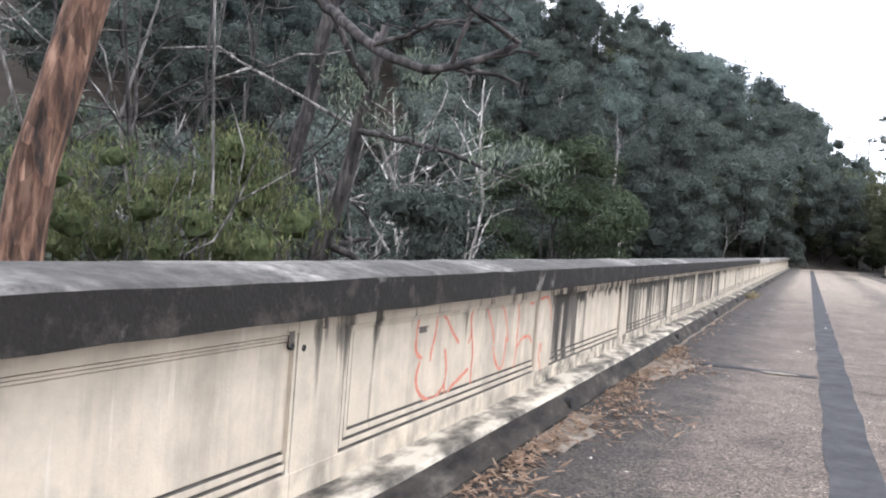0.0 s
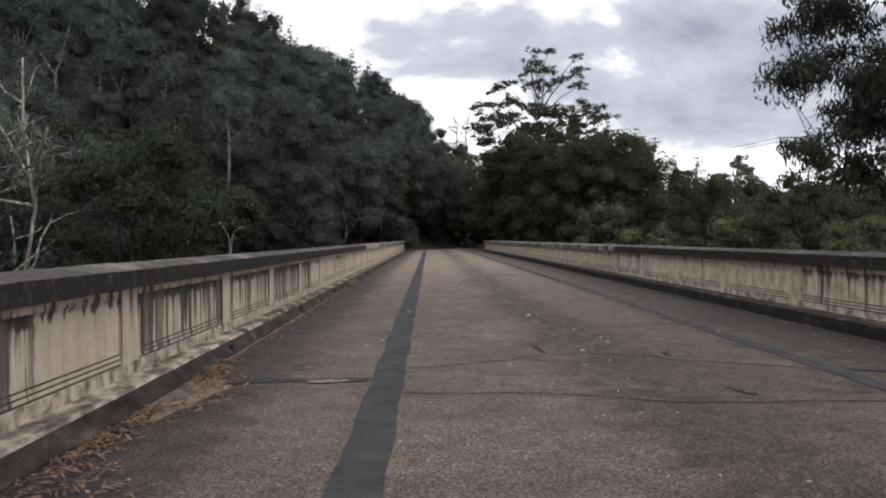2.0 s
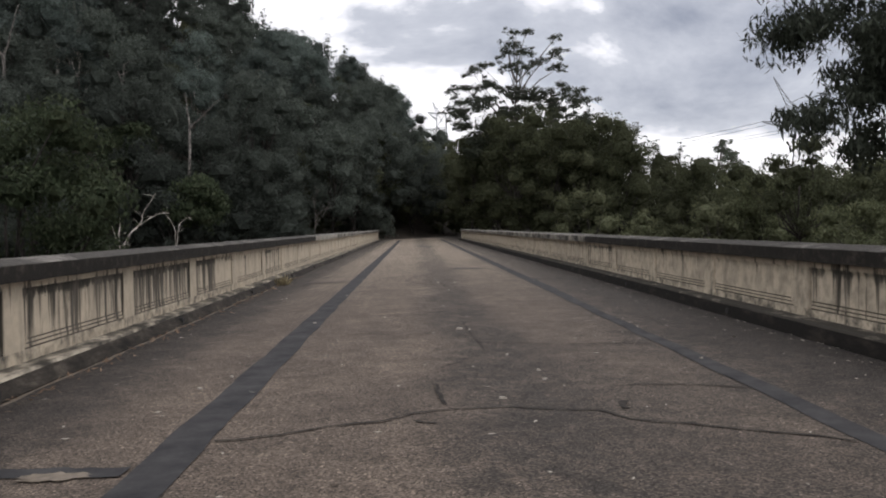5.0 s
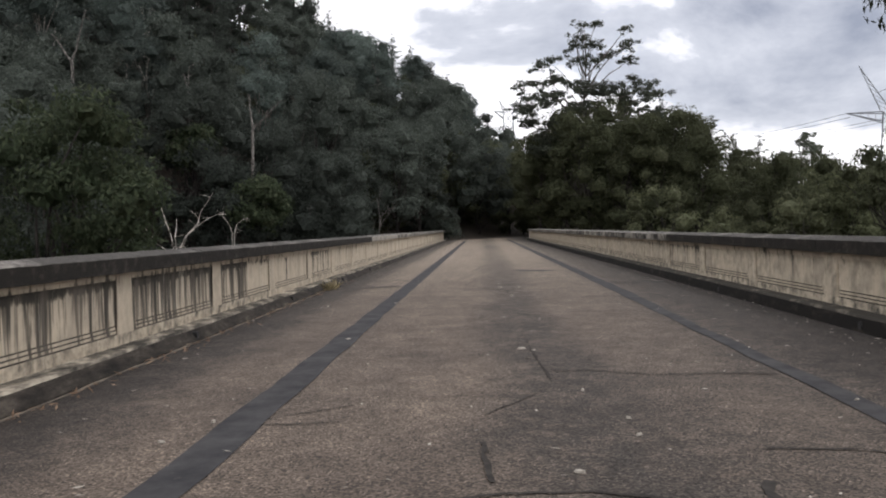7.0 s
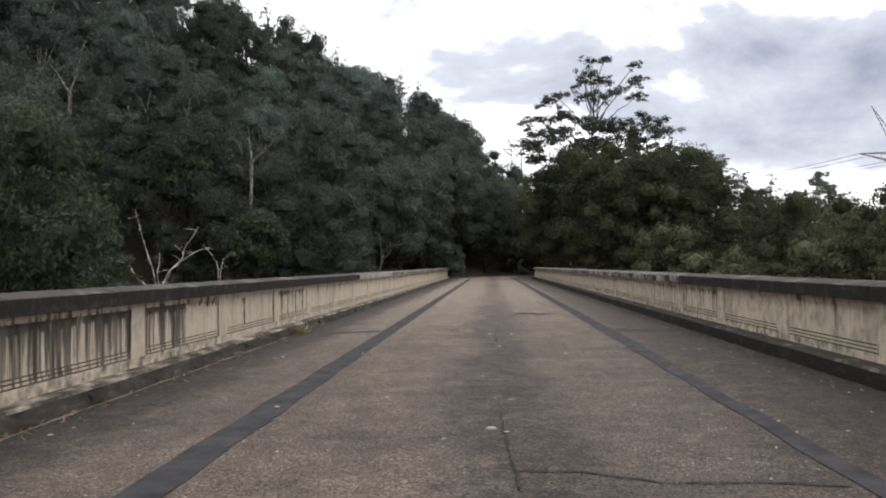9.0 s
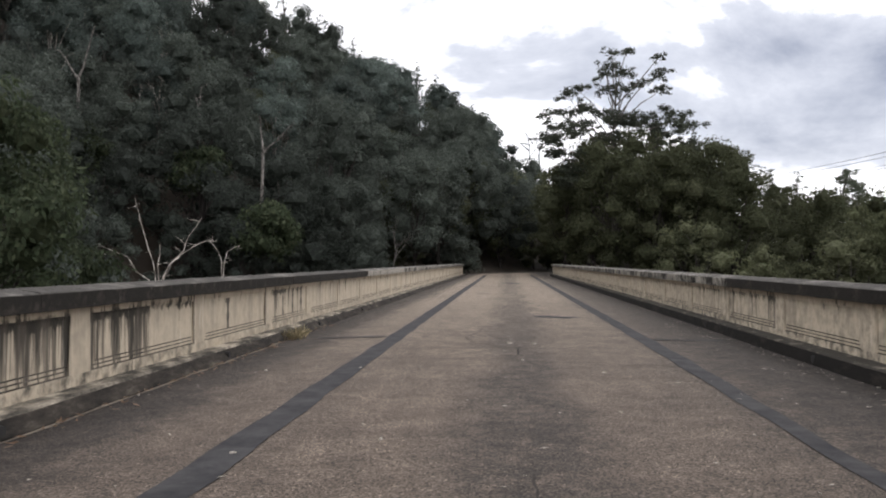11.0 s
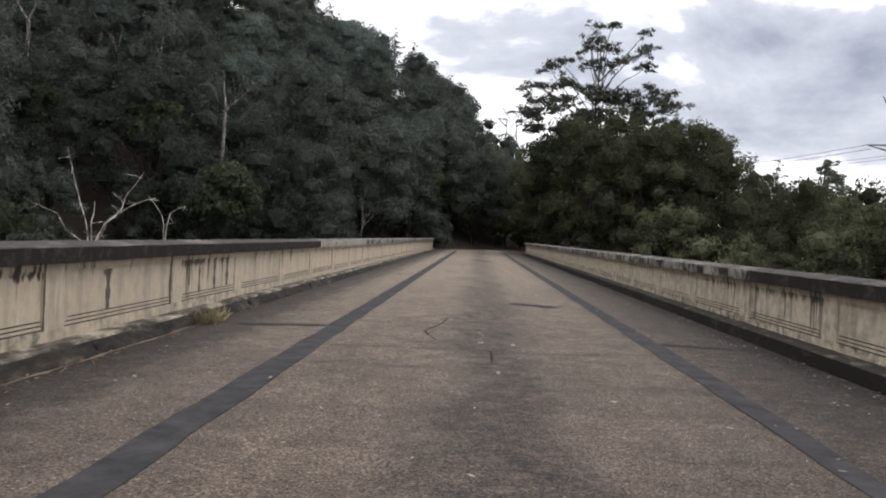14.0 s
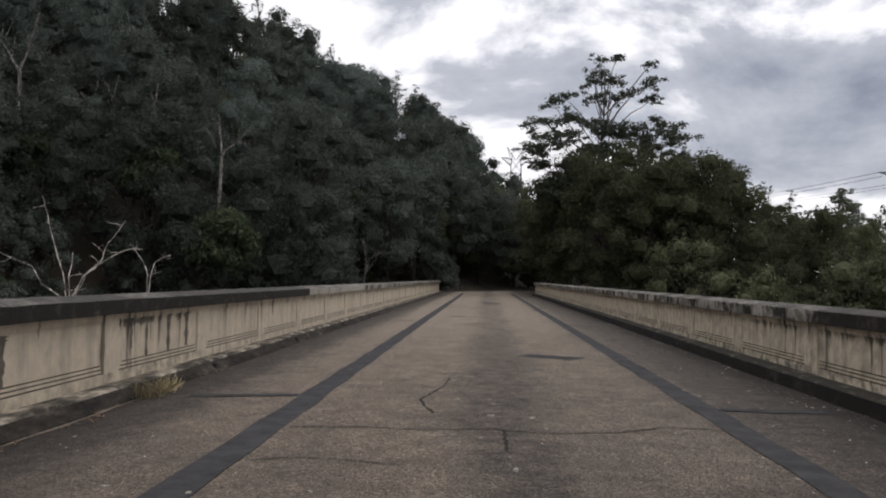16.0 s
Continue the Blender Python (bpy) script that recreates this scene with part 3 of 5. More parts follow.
def crack_line(pts, w, seed, label="dark sealed crack across the road", lift=0.009):
    rng = random.Random(seed)
    fine = []
    for (xa, ya), (xb, yb) in zip(pts, pts[1:]):
        n = max(2, int(math.hypot(xb - xa, yb - ya) / 0.09))
        for i in range(n):
            t = i / n
            fine.append((xa + (xb - xa) * t + rng.uniform(-0.012, 0.012), ya + (yb - ya) * t + rng.uniform(-0.012, 0.012)
                         + 0.03 * noise.noise(((xa + (xb - xa) * t) * 2.0, ya, seed))))
    fine.append(pts[-1])
    wide = w > 0.15
    ob = new("road_crack", ribbon("road_crack", fine, w, lift, STRIP if wide else CRACK, rng, 0.12 if wide else 0.55))
    tagged(ob, label, "road crack", "road cracks", "structure")


seal_strips()
crack_line([(-2.15, 9.99), (-1.7, 9.89), (-1.06, 9.83), (-0.52, 9.68), (0.17, 9.29), (0.9, 9.23), (1.67, 9.25), (2.2, 9.2)], 0.028, 0)
crack_line([(-2.15, 11.45), (-1.72, 11.56), (-1.3, 11.78), (-0.98, 11.87), (-0.74, 12.11), (-0.45, 12.2), (0.02, 12.2), (0.4, 12.08), (0.72, 12.0), (0.86, 11.67), (1.25, 11.5), (1.55, 11.3), (1.9, 11.13), (2.16, 10.92)], 0.03, 1)
crack_line([(-0.76, 11.84), (-0.58, 11.75)], 0.03, 2)
crack_line([(-0.54, 13.26), (-0.54, 12.87), (-0.5, 12.39)], 0.032, 3)
crack_line([(-4.03, 10.9), (-3.28, 10.84), (-2.54, 10.77)], 0.2, 4)
crack_line([(2.5, 10.9), (3.1, 10.8), (3.8, 10.65)], 0.2, 5)
crack_line([(1.66, 9.69), (1.88, 9.63), (2.1, 9.58)], 0.022, 6)
crack_line([(0.86, 9.94), (0.93, 9.69), (1.0, 9.56)], 0.05, 7)
crack_line([(1.2, 13.0), (1.75, 12.94), (2.2, 12.73)], 0.025, 8)
crack_line([(0.98, 12.35), (0.92, 12.05)], 0.07, 9)
crack_line([(-2.07, 14.18), (-1.6, 14.47)], 0.017, 10)
crack_line([(0.04, 15.88), (0.54, 15.83), (0.99, 15.56), (1.47, 15.55), (2.14, 15.48)], 0.026, 11)
crack_line([(-0.01, 18.05), (0.02, 17.0), (0.04, 16.24), (0.08, 15.4)], 0.018, 12)
crack_line([(-0.53, 14.01), (-0.43, 14.23), (-0.26, 14.5), (-0.1, 14.78)], 0.012, 13)
crack_line([(-2.2, 13.86), (-1.96, 13.88), (-1.59, 13.93)], 0.019, 14)
crack_line([(-2.14, 26.28), (-1.42, 26.31), (-0.77, 26.22), (-0.15, 26.3), (0.46, 26.12), (1.08, 26.26), (1.62, 26.62), (2.2, 26.55)], 0.026, 15)
crack_line([(-2.11, 24.76), (-1.69, 24.92), (-0.89, 24.7)], 0.018, 16)
crack_line([(-0.02, 26.25), (0.0, 25.81), (0.0, 25.31)], 0.026, 17)
crack_line([(-0.71, 30.37), (-0.76, 29.36), (-0.98, 28.22), (-0.86, 27.58), (-0.75, 27.19)], 0.024, 18)
crack_line([(-3.9, 28.35), (-3.17, 28.44), (-2.55, 28.51)], 0.2, 19)
crack_line([(2.52, 27.89), (3.08, 27.84), (3.8, 27.91)], 0.2, 20)
crack_line([(0.57, 34.2), (1.0, 33.95), (1.52, 33.6)], 0.6, 21)
crack_line([(-3.66, 46.57), (-2.6, 46.63)], 0.32, 22)
crack_line([(2.57, 45.01), (3.2, 44.3)], 0.32, 23)
crack_line([(-0.41, 68.0), (0.68, 65.7)], 0.9, 24)
crack_line([(-2.3, 60.5), (-0.9, 60.4)], 0.5, 25)
crack_line([(-1.6, 50.0), (-0.9, 49.8)], 0.4, 26)
crack_line([(-2.2, 37.2), (0.3, 37.0), (2.2, 36.9)], 0.019, 27)

# ---- parapets and kerbs ----
LEFT_POSTS = [-7.2, -3.74, -0.26, 3.24, 6.92, 10.36, 14.17, 17.57, 21.02, 24.5, 28.15, 31.42, 34.98] + [38.45 + 3.46 * i for i in range(19)]
RIGHT_POSTS = [16.42 + 3.42 * i for i in range(-8, 24)]
STAIN_REACH = {6.92: 0.36, 21.02: 0.42, 28.15: 0.68}
LEFT_STAIN = {-0.26: 0.12, 3.24: 0.10, 6.92: 0.84, 10.36: 0.86, 14.17: 0.70, 17.57: 0.80, 21.02: 0.74, 24.5: 0.12, 28.15: 0.45, 31.42: 0.12, 34.98: 0.2}
RIGHT_STAIN = [0.2, 0.2, 0.2, 0.2, 0.2, 0.2, 0.34, 0.42, 0.16, 0.12, 0.14, 0.40, 0.36, 0.14, 0.12, 0.12]


def panel_mesh(name, length, z0, z1, side):
    """A sunk panel: three stepped reeds round a flat field. Faces +x for side 1, -x for side -1."""
    ring = [0.0, 0.002, 0.013, 0.015, 0.046, 0.048, 0.059, 0.061, 0.092, 0.094, 0.105, 0.107]
    depth = [0.0, -0.018, -0.018, -0.006, -0.006, -0.024, -0.024, -0.012, -0.012, -0.030, -0.030, -0.018]
    verts, faces, slots = [], [], []
    for inset, d in zip(ring, depth):
        for y, z in ((inset, z0 + inset), (length - inset * 0.04, z0 + inset), (length - inset * 0.04, z1 - inset * 0.35), (inset, z1 - inset * 0.3)):
            verts.append((side * d, y, z))
    for r in range(len(ring) - 1):
        for j in range(4):
            a, b = r * 4 + j, r * 4 + (j + 1) % 4
            faces.append((a, b, b + 4, a + 4) if side > 0 else (a, a + 4, b + 4, b))
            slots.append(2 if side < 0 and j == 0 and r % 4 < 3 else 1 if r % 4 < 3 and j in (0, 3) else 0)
    q = (len(ring) - 1) * 4
    faces.append((q, q + 1, q + 2, q + 3) if side > 0 else (q + 3, q + 2, q + 1, q))
    slots.append(0)
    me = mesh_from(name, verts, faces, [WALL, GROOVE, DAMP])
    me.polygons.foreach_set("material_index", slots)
    return me


def parapet(name, face, side, posts, stains, y1, ledge_z, under, label):
    """Concrete parapet wall: core, plinth, posts, sunk panels and coping stones. side 1: its face looks to +x."""
    back = face - side * 0.30
    base = new(name)
    base.location = (face, Y0, 0)
    tagged(base, label, "parapet", "bridge parapets")
    inv = Matrix.Translation((-face, -Y0, 0))

    def add(n, me, lab="", colour=(0.4, 0.2)):
        ob = part(n, me, base, lab, colour)
        ob.matrix_parent_inverse = inv
        return ob

    xa, xb = sorted((face - side * 0.05, back))
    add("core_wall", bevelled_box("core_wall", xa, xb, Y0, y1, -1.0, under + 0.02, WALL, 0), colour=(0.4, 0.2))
    edges = [p for p in posts if p < y1 - 0.6]
    for i, p in enumerate(edges):
        ob = add("post", bevelled_box("post", *sorted((face - side * 0.05, face + side * 0.004)), p - 0.2, p + 0.2, ledge_z - 0.1, under + 0.012, WALL, 0.004), "", (0.08 if i % 3 else 0.18, 0.2 if side > 0 else 0.55))
        nxt = edges[i + 1] if i + 1 < len(edges) else y1 - 0.1
        length = nxt - p - 0.4 - 0.06
        lev = stains(i, p)
        block = bevelled_box("plinth", *sorted((face - side * 0.05, face + side * 0.0085)), p - 0.2, nxt - 0.204, ledge_z - 0.15, ledge_z + 0.075, WALL, 0.006)
        add("plinth", block, "", (0.12 + lev * 0.3, 0.35 + lev * 0.75) if side > 0 else (0.2, 1.0))
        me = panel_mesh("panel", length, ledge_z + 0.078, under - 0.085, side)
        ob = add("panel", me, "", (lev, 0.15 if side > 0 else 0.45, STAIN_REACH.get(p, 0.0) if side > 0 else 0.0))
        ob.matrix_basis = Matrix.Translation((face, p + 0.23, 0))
        head = bevelled_box("panel_head", *sorted((face - side * 0.05, face + side * 0.002)), p + 0.203, nxt - 0.203, under - 0.085, under + 0.01, WALL, 0.004)
        add("panel_head", head, "", (0.15 + lev * 0.25, 0.1))
        for ya, yb in ((p + 0.202, p + 0.229), (nxt - 0.229, nxt - 0.209)):
            add("panel_stile", bevelled_box("panel_stile", *sorted((face - side * 0.05, face + side * 0.001)), ya, yb, ledge_z + 0.07, under - 0.087, WALL, 0), "", (lev * 0.6 + 0.1, 0.2))
    f, b = face + side * 0.13, back - side * 0.10
    prof = [(face - side * 0.02, under + 0.015), (f, under), (f + side * 0.004, under + 0.172), (f - side * 0.02, under + 0.186), (face - side * 0.10, under + 0.222),
            (b + side * 0.14, under + 0.225), (b, under + 0.175), (b, under)]
    y, i = Y0, 0
    rng = random.Random(7 if side > 0 else 8)
    while y < y1 - 0.5:
        nxt = min(y1, y + (9.5 if i else 5.53))
        dark = 0.90 if y < 9 and side > 0 else 1.0 if y < (37 if side > 0 else 28) else 0.25 if y < 42 and side > 0 else 0.55
        add("coping", extrude_profile("coping", prof, y + 0.004, nxt - 0.004, [CAP, CAP_TOP], 0.25, 0.004, (2, 3, 4, 5), i), "dark lichen-covered coping" if dark > 0.6 else "pale coping", (dark, 0.5))
        y, i = nxt, i + 1
    return base


parapet("bridge_parapet", LX, 1, LEFT_POSTS, lambda i, p: LEFT_STAIN.get(p, 0.1 + 0.25 * ((i * 7) % 5) / 5), YL, 0.195, 1.0,
        "cream concrete bridge parapet with panels, black run-off streaks")
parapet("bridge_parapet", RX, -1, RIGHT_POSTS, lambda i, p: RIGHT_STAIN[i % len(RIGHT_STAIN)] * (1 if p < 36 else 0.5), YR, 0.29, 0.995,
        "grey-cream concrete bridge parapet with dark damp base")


def kerb(name, foot, edge, face, side, top, y1, seed):
    z = road_z(foot)
    prof = [(foot, z - 0.2), (foot - side * 0.01, z + 0.015), (edge + side * 0.012, top - 0.03), (edge - side * 0.012, top - 0.004), (face - side * 0.03, top + 0.012), (face - side * 0.03, z - 0.2)]
    me = extrude_profile(name, prof, Y0, y1, [KERB_FACE, KERB_TOP], 0.3, 0.003, (2, 3), seed)
    ob = tagged(new(name, me), "blackened concrete kerb with pale worn top", "kerb", "bridge kerbs", "structure")
    ob.color = (0.82 if side > 0 else 1.25, 0.5, 0, 1)


kerb("kerb", LK, -4.60, LX, 1, 0.135, YL, 3)
kerb("kerb", RK, 4.17, RX, -1, 0.255, YR, 5)

# ---- trees ----
def tree_parts(base, seed, height, spread, bark, leaf, clumps_n=14, per=26, leaf_len=0.55, leaf_w=0.26, crown_from=0.35, droop=0.25, stems=1, flat=0.62, lean=(0, 0), trunk_r=None, clump_r=0.2):
    """Trunk with limbs, and a crown of leaf clumps at the limbs' ends, both under the empty base."""
    rng = random.Random(seed)
    nrg = np.random.default_rng(seed)
    r0 = trunk_r or height * 0.017
    tv, tf, clumps = [], [], []
    for s in range(stems):
        ang = rng.uniform(0, 6.28)
        tip = Vector((lean[0] + rng.uniform(-0.08, 0.08) * height, lean[1] + rng.uniform(-0.08, 0.08) * height, height * rng.uniform(0.78, 0.9)))
        if stems > 1:
            tip += Vector((math.cos(ang), math.sin(ang), 0)) * spread * 0.5
        trunk = bent((math.cos(ang) * 0.3 * (stems > 1), math.sin(ang) * 0.3 * (stems > 1), -0.6), tip, rng, 0.05, 8)
        tube(tv, tf, trunk, [r0 * (1 - 0.85 * i / 8) for i in range(9)], 7)
        count = clumps_n // stems
        for c in range(count):
            f = crown_from + (1 - crown_from) * ((c + rng.random()) / count)
            root = trunk[min(8, int((crown_from * 0.7 + f * 0.3) * 8) + rng.randint(0, 2))]
            wide = spread * (0.35 + 0.65 * math.sin(math.pi * min(1, max(0.12, (1.06 - f) / (1.06 - crown_from) * 0.72))))
            a = c * 2.4 + rng.uniform(-0.5, 0.5)
            d = wide * rng.uniform(0.35, 1.0)
            end = Vector((trunk[-1].x * f + math.cos(a) * d, trunk[-1].y * f + math.sin(a) * d, height * f))
            limb = bent(root, end, rng, 0.12, 4, -0.06)
            tube(tv, tf, limb, [r0 * 0.42 * (1 - 0.8 * i / 4) for i in range(5)], 5)
            r = height * clump_r * rng.uniform(0.65, 1.15)
            clumps.append((end.x, end.y, end.z, r, flat * rng.uniform(0.8, 1.2)))
            for _ in range(3):
                clumps.append((end.x + rng.uniform(-r, r), end.y + rng.uniform(-r, r), end.z + rng.uniform(-0.5, 0.75) * r, r * rng.uniform(0.4, 0.7), flat))
    part("trunk", mesh_from("trunk", tv, tf, bark, True), base)
    v, f = leaves(clumps, per, leaf_len, leaf_w, nrg, droop, 0.62, 0.85, True)
    v, f = cored(clumps[::4], v, f, nrg, 0.62, 10 ** 6)
    part("crown", leaf_mesh("crown", v, f, leaf), base)


def tree(name, at, label, category, group, seed, height, spread, bark, leaf, **more):
    ob = new(name)
    ob.location = at
    tagged(ob, label, category, group)
    tree_parts(ob, seed, height, spread, bark, leaf, **more)
    return ob


FOREST_KINDS = [
    ("gum_tree", "grey-green gum tree on the wooded hillside", LEAF_GREY, BARK_PALE, 14, 4.2, 0.34, 12),
    ("gum_tree", "dark green gum tree on the wooded hillside", LEAF_DARK, BARK_DARK, 13, 4.4, 0.25, 13),
    ("gum_tree", "tall slender gum with a pale bare trunk", LEAF_GREY, BARK_PALE, 17, 3.4, 0.55, 10),
    ("olive_tree_wattle", "bushy olive-green wattle on the slope", LEAF_OLIVE, BARK_DARK, 9, 3.8, 0.12, 12),
    ("gum_tree", "broad dark gum tree with rounded clumps", LEAF_DARK, BARK_DARK, 15, 5.2, 0.3, 15),
    ("shrub", "dense dark green shrub under the trees", LEAF_DARK, BARK_DARK, 5, 3.2, 0.08, 9),
    ("shrub", "olive-green shrub at the river bank", LEAF_OLIVE, BARK_DARK, 4.5, 3.0, 0.08, 9),
    ("gum_tree", "dark olive gum tree on the far bank", LEAF_SIDE, BARK_DARK, 15, 5.0, 0.28, 15),
]


def forest():
    rng = random.Random(21)
    protos = {}
    spots = []
    for band in range(24):
        d0 = 56.0 + band * 5.2
        step = 6.6 + band * 0.15
        az = -60.0
        while az < 48:
            a, d = radians(az + rng.uniform(-1.2, 1.2)), d0 + rng.uniform(-2.4, 2.4)
            az += math.degrees(step / d0) * rng.uniform(0.8, 1.2)
            rise, far = ridge(math.degrees(a))
            if d > far + 6:
                continue
            x, y = VIEW_X + d * math.sin(a), VIEW_Y + d * math.cos(a)
            if -10.5 < x < 9.5 and y < 99 or abs(x - max(0.0, y - 108) * 0.45) < 5.5 and y < 124:
                continue
            foot = float(np.interp(math.degrees(a), AZ, FOOT))
            if d < foot + (8 if x < 0 else 5):
                continue
            spots.append((x, y, d, far, math.degrees(a)))
    for x, y, d, far, a in spots:
        if a > 2:
            kind = rng.choice((3, 3, 3, 7, 6, 7)) if d > 70 else rng.choice((6, 3, 3, 6))
        else:
            foot = float(np.interp(a, AZ, FOOT))
            # darker leaf kinds low down put the gorge's shade into the colour
            kind = rng.choice((0, 1, 1, 2, 4, 0, 3)) if d > foot + 30 else rng.choice((4, 5, 5, 1, 1))
        if abs(x) < 14 and y < 150 and kind in (0, 2):
            kind = 4
        var = rng.randint(0, 2)
        name, label, leaf, bark, h, sp, cf, cn = FOREST_KINDS[kind]
        m = pose(x, y, ground_z(x, y) - 0.2, 0, 0, rng.uniform(0, 360))
        rise, far = ridge(a)
        room = VIEW_Z + d * math.tan(radians(rise + rng.uniform(-1.0, 0.5))) - ground_z(x, y)
        size = max(0.42, min(rng.uniform(0.72, 1.12), room / h))
        if (kind, var) not in protos:
            ob = tree(name, (0, 0, 0), label, "shrub" if kind in (5, 6) else "tree", "hillside trees", 100 + kind * 10 + var, h, sp, bark, leaf,
                      clumps_n=cn + 5, per=92, leaf_len=0.40, leaf_w=0.20, crown_from=cf, flat=0.92, clump_r=0.25 if kind in (5, 6) else 0.125)
            ob.matrix_basis = m @ Matrix.Scale(size, 4)
            protos[kind, var] = ob, size
        else:
            first, own = protos[kind, var]
            copy_thing(first, m @ Matrix.Scale(size / own, 4))
    return len(spots)


forest()


def road_end_trees():
    """Dark trees that close the bend at the far end of the bridge."""
    rng = random.Random(55)
    first = {}
    for x, y, h in ((-24.0, 20.0, 9.9), (-29.0, 31.0, 9.9), (-28.0, 12.0, 9.9), (-35.0, 22.0, 9.9), (-23.0, 37.0, 9.5), (-37.0, 37.0, 9.9), (-30.0, 44.0, 9.5), (-24.0, 52.0, 8.5), (-33.0, 55.0, 9.5), (-22.0, 62.0, 7.5), (11.0, 95.5, 13), (14.5, 92.0, 12), (18.0, 95.0, 12), (9.5, 103.0, 13), (-7.5, 110.0, 9), (-8.5, 117.0, 11), (-5.0, 125.0, 12), (-1.0, 133.0, 12), (4.0, 137.0, 11), (9.0, 139.0, 12), (15.0, 134.0, 12),
                    (-12.5, 104.0, 10), (-15.5, 96.0, 9), (-20.0, 92.0, 8), (-24.5, 87.0, 8), (-18.0, 84.0, 7), (-27.0, 79.0, 7), (-22.0, 76.0, 6), (-31.0, 72.0, 7), (-26.0, 69.0, 6)):
        low = h < 10
        m = pose(x, y, ground_z(x, y) - 0.2, 0, 0, rng.uniform(0, 360)) @ Matrix.Scale(h / 12.0, 4)
        if low not in first:
            ob = tree("gum_tree", (0, 0, 0), "dense dark gum low on the slope" if low else "dense dark gum at the bend of the road", "tree", "trees at the far end", 500 + low, 12, 5.4 if low else 4.6, BARK_DARK, LEAF_DARK if low else LEAF_SIDE,
                      clumps_n=20, per=92, leaf_len=0.40, leaf_w=0.20, crown_from=0.1, flat=0.92, clump_r=0.135)
            ob.matrix_basis = m
            first[low] = ob, h / 12.0
        else:
            ob, own = first[low]
            copy_thing(ob, m @ Matrix.Scale(1 / own, 4))


road_end_trees()


CAPS = [(0, 0, 1.0), (-0.6, 1.3, 1.1), (0.9, 1.1, 0.9), (-0.9, 2.7, 1.2), (0.7, 2.5, 1.2), (4.2, 1.7, 0.8), (4.6, 2.9, 1.2), (3.2, 3.6, 1.2), (-0.8, 4.3, 1.3), (1.2, 4.7, 1.2), (4.9, 4.4, 1.1), (-5.1, 5.2, 1.2),
        (-4.0, 4.6, 1.1), (-6.6, 6.7, 1.3), (-4.6, 6.6, 1.4), (-2.9, 6.1, 1.3), (-5.8, 8.2, 1.5), (-3.4, 8.2, 1.5), (5.6, 6.3, 1.2), (7.1, 7.1, 1.3), (8.7, 7.9, 1.3), (6.2, 8.5, 1.5), (3.2, 7.3, 1.4), (1.2, 7.1, 1.4), (-1.0, 7.3, 1.3), (4.4, 9.2, 1.5), (0.3, 9.2, 1.6), (-2.0, 9.6, 1.5), (8.3, 10.0, 1.5)]


def skyline_gum(at, top, width, seed, label, n=64, per=200, caps=()):
    """A tall gum against the sky: bare forking limbs and separate flat leaf clouds."""
    ob = new("tall_gum_tree")
    ob.location = at
    tagged(ob, label, "tree")
    rng, nrg = random.Random(seed), np.random.default_rng(seed)
    tv, tf, clumps = [], [], []
    trunk = bent((0, 0, -0.5), (0.4, 0, top * 0.93), rng, 0.03, 9)
    tube(tv, tf, trunk, [0.27 * (1 - 0.88 * i / 9) for i in range(10)], 7)
    for x, down, r in caps:
        end = Vector((0.4 + x, rng.uniform(-2.5, 2.5), top - down - 0.6 * r))
        tube(tv, tf, bent(trunk[max(3, min(9, int((top - down) / top * 9.2 - 1.4)))], end, rng, 0.08, 5, -0.04), [0.10 * (1 - 0.75 * i / 5) for i in range(6)], 5)
        clumps.append((end.x, end.y, end.z, r * 0.85, 0.6))
        for _ in range(7):
            clumps.append((end.x + rng.uniform(-1.1, 1.1) * r, end.y + rng.uniform(-1.1, 1.1) * r, end.z + rng.uniform(-0.6, 0.4) * r, r * rng.uniform(0.3, 0.55), 0.7))
    for c in range(n):
        drop = (c / (n - 1)) ** 0.8
        if caps:
            drop = 0.5 + 0.5 * drop
        f = 1 - 0.62 * drop
        west = width * float(np.interp(drop, [0, 0.12, 0.22, 0.34, 0.5, 0.7, 1], [0.03, 0.06, 0.10, 0.36, 0.46, 0.46, 0.3]))
        east = width * float(np.interp(drop, [0, 0.12, 0.22, 0.34, 0.5, 0.7, 1], [0.03, 0.16, 0.26, 0.24, 0.46, 0.52, 0.4]))
        u = rng.uniform(-1, 1)
        deep = rng.uniform(-0.7, 0.7) * (west + east) / 2
        end = Vector((0.4 + (u * east if u > 0 else u * west), deep, top * f - 0.5))
        tube(tv, tf, bent(trunk[max(2, min(8, int(f * 9 - 1.6)))], end, rng, 0.1, 4, -0.05), [0.07 * (1 - 0.75 * i / 4) for i in range(5)], 5)
        r = rng.uniform(0.6, 1.15) * (1.3 - 0.45 * f) * (width / 15) ** 0.4
        clumps.append((end.x, end.y, end.z, r, 0.62))
        for _ in range(4):
            clumps.append((end.x + rng.uniform(-1.4, 1.4) * r, end.y + rng.uniform(-1.4, 1.4) * r, end.z + rng.uniform(-0.5, 0.35) * r, r * rng.uniform(0.4, 0.7), 0.55))
    part("trunk", mesh_from("trunk", tv, tf, BARK_GREY, True), ob)
    v, f = leaves(clumps, per, 0.30, 0.14, nrg, 0.35, 0.1)
    part("crown", leaf_mesh("crown", v, f, LEAF_GUM), ob)
    return ob


skyline_gum((11.0, 101.5, ground_z(11, 101.5)), 25.0 - ground_z(11, 101.5), 17.0, 5, "tall sparse gum standing above the trees against the sky", 70, 150, CAPS)


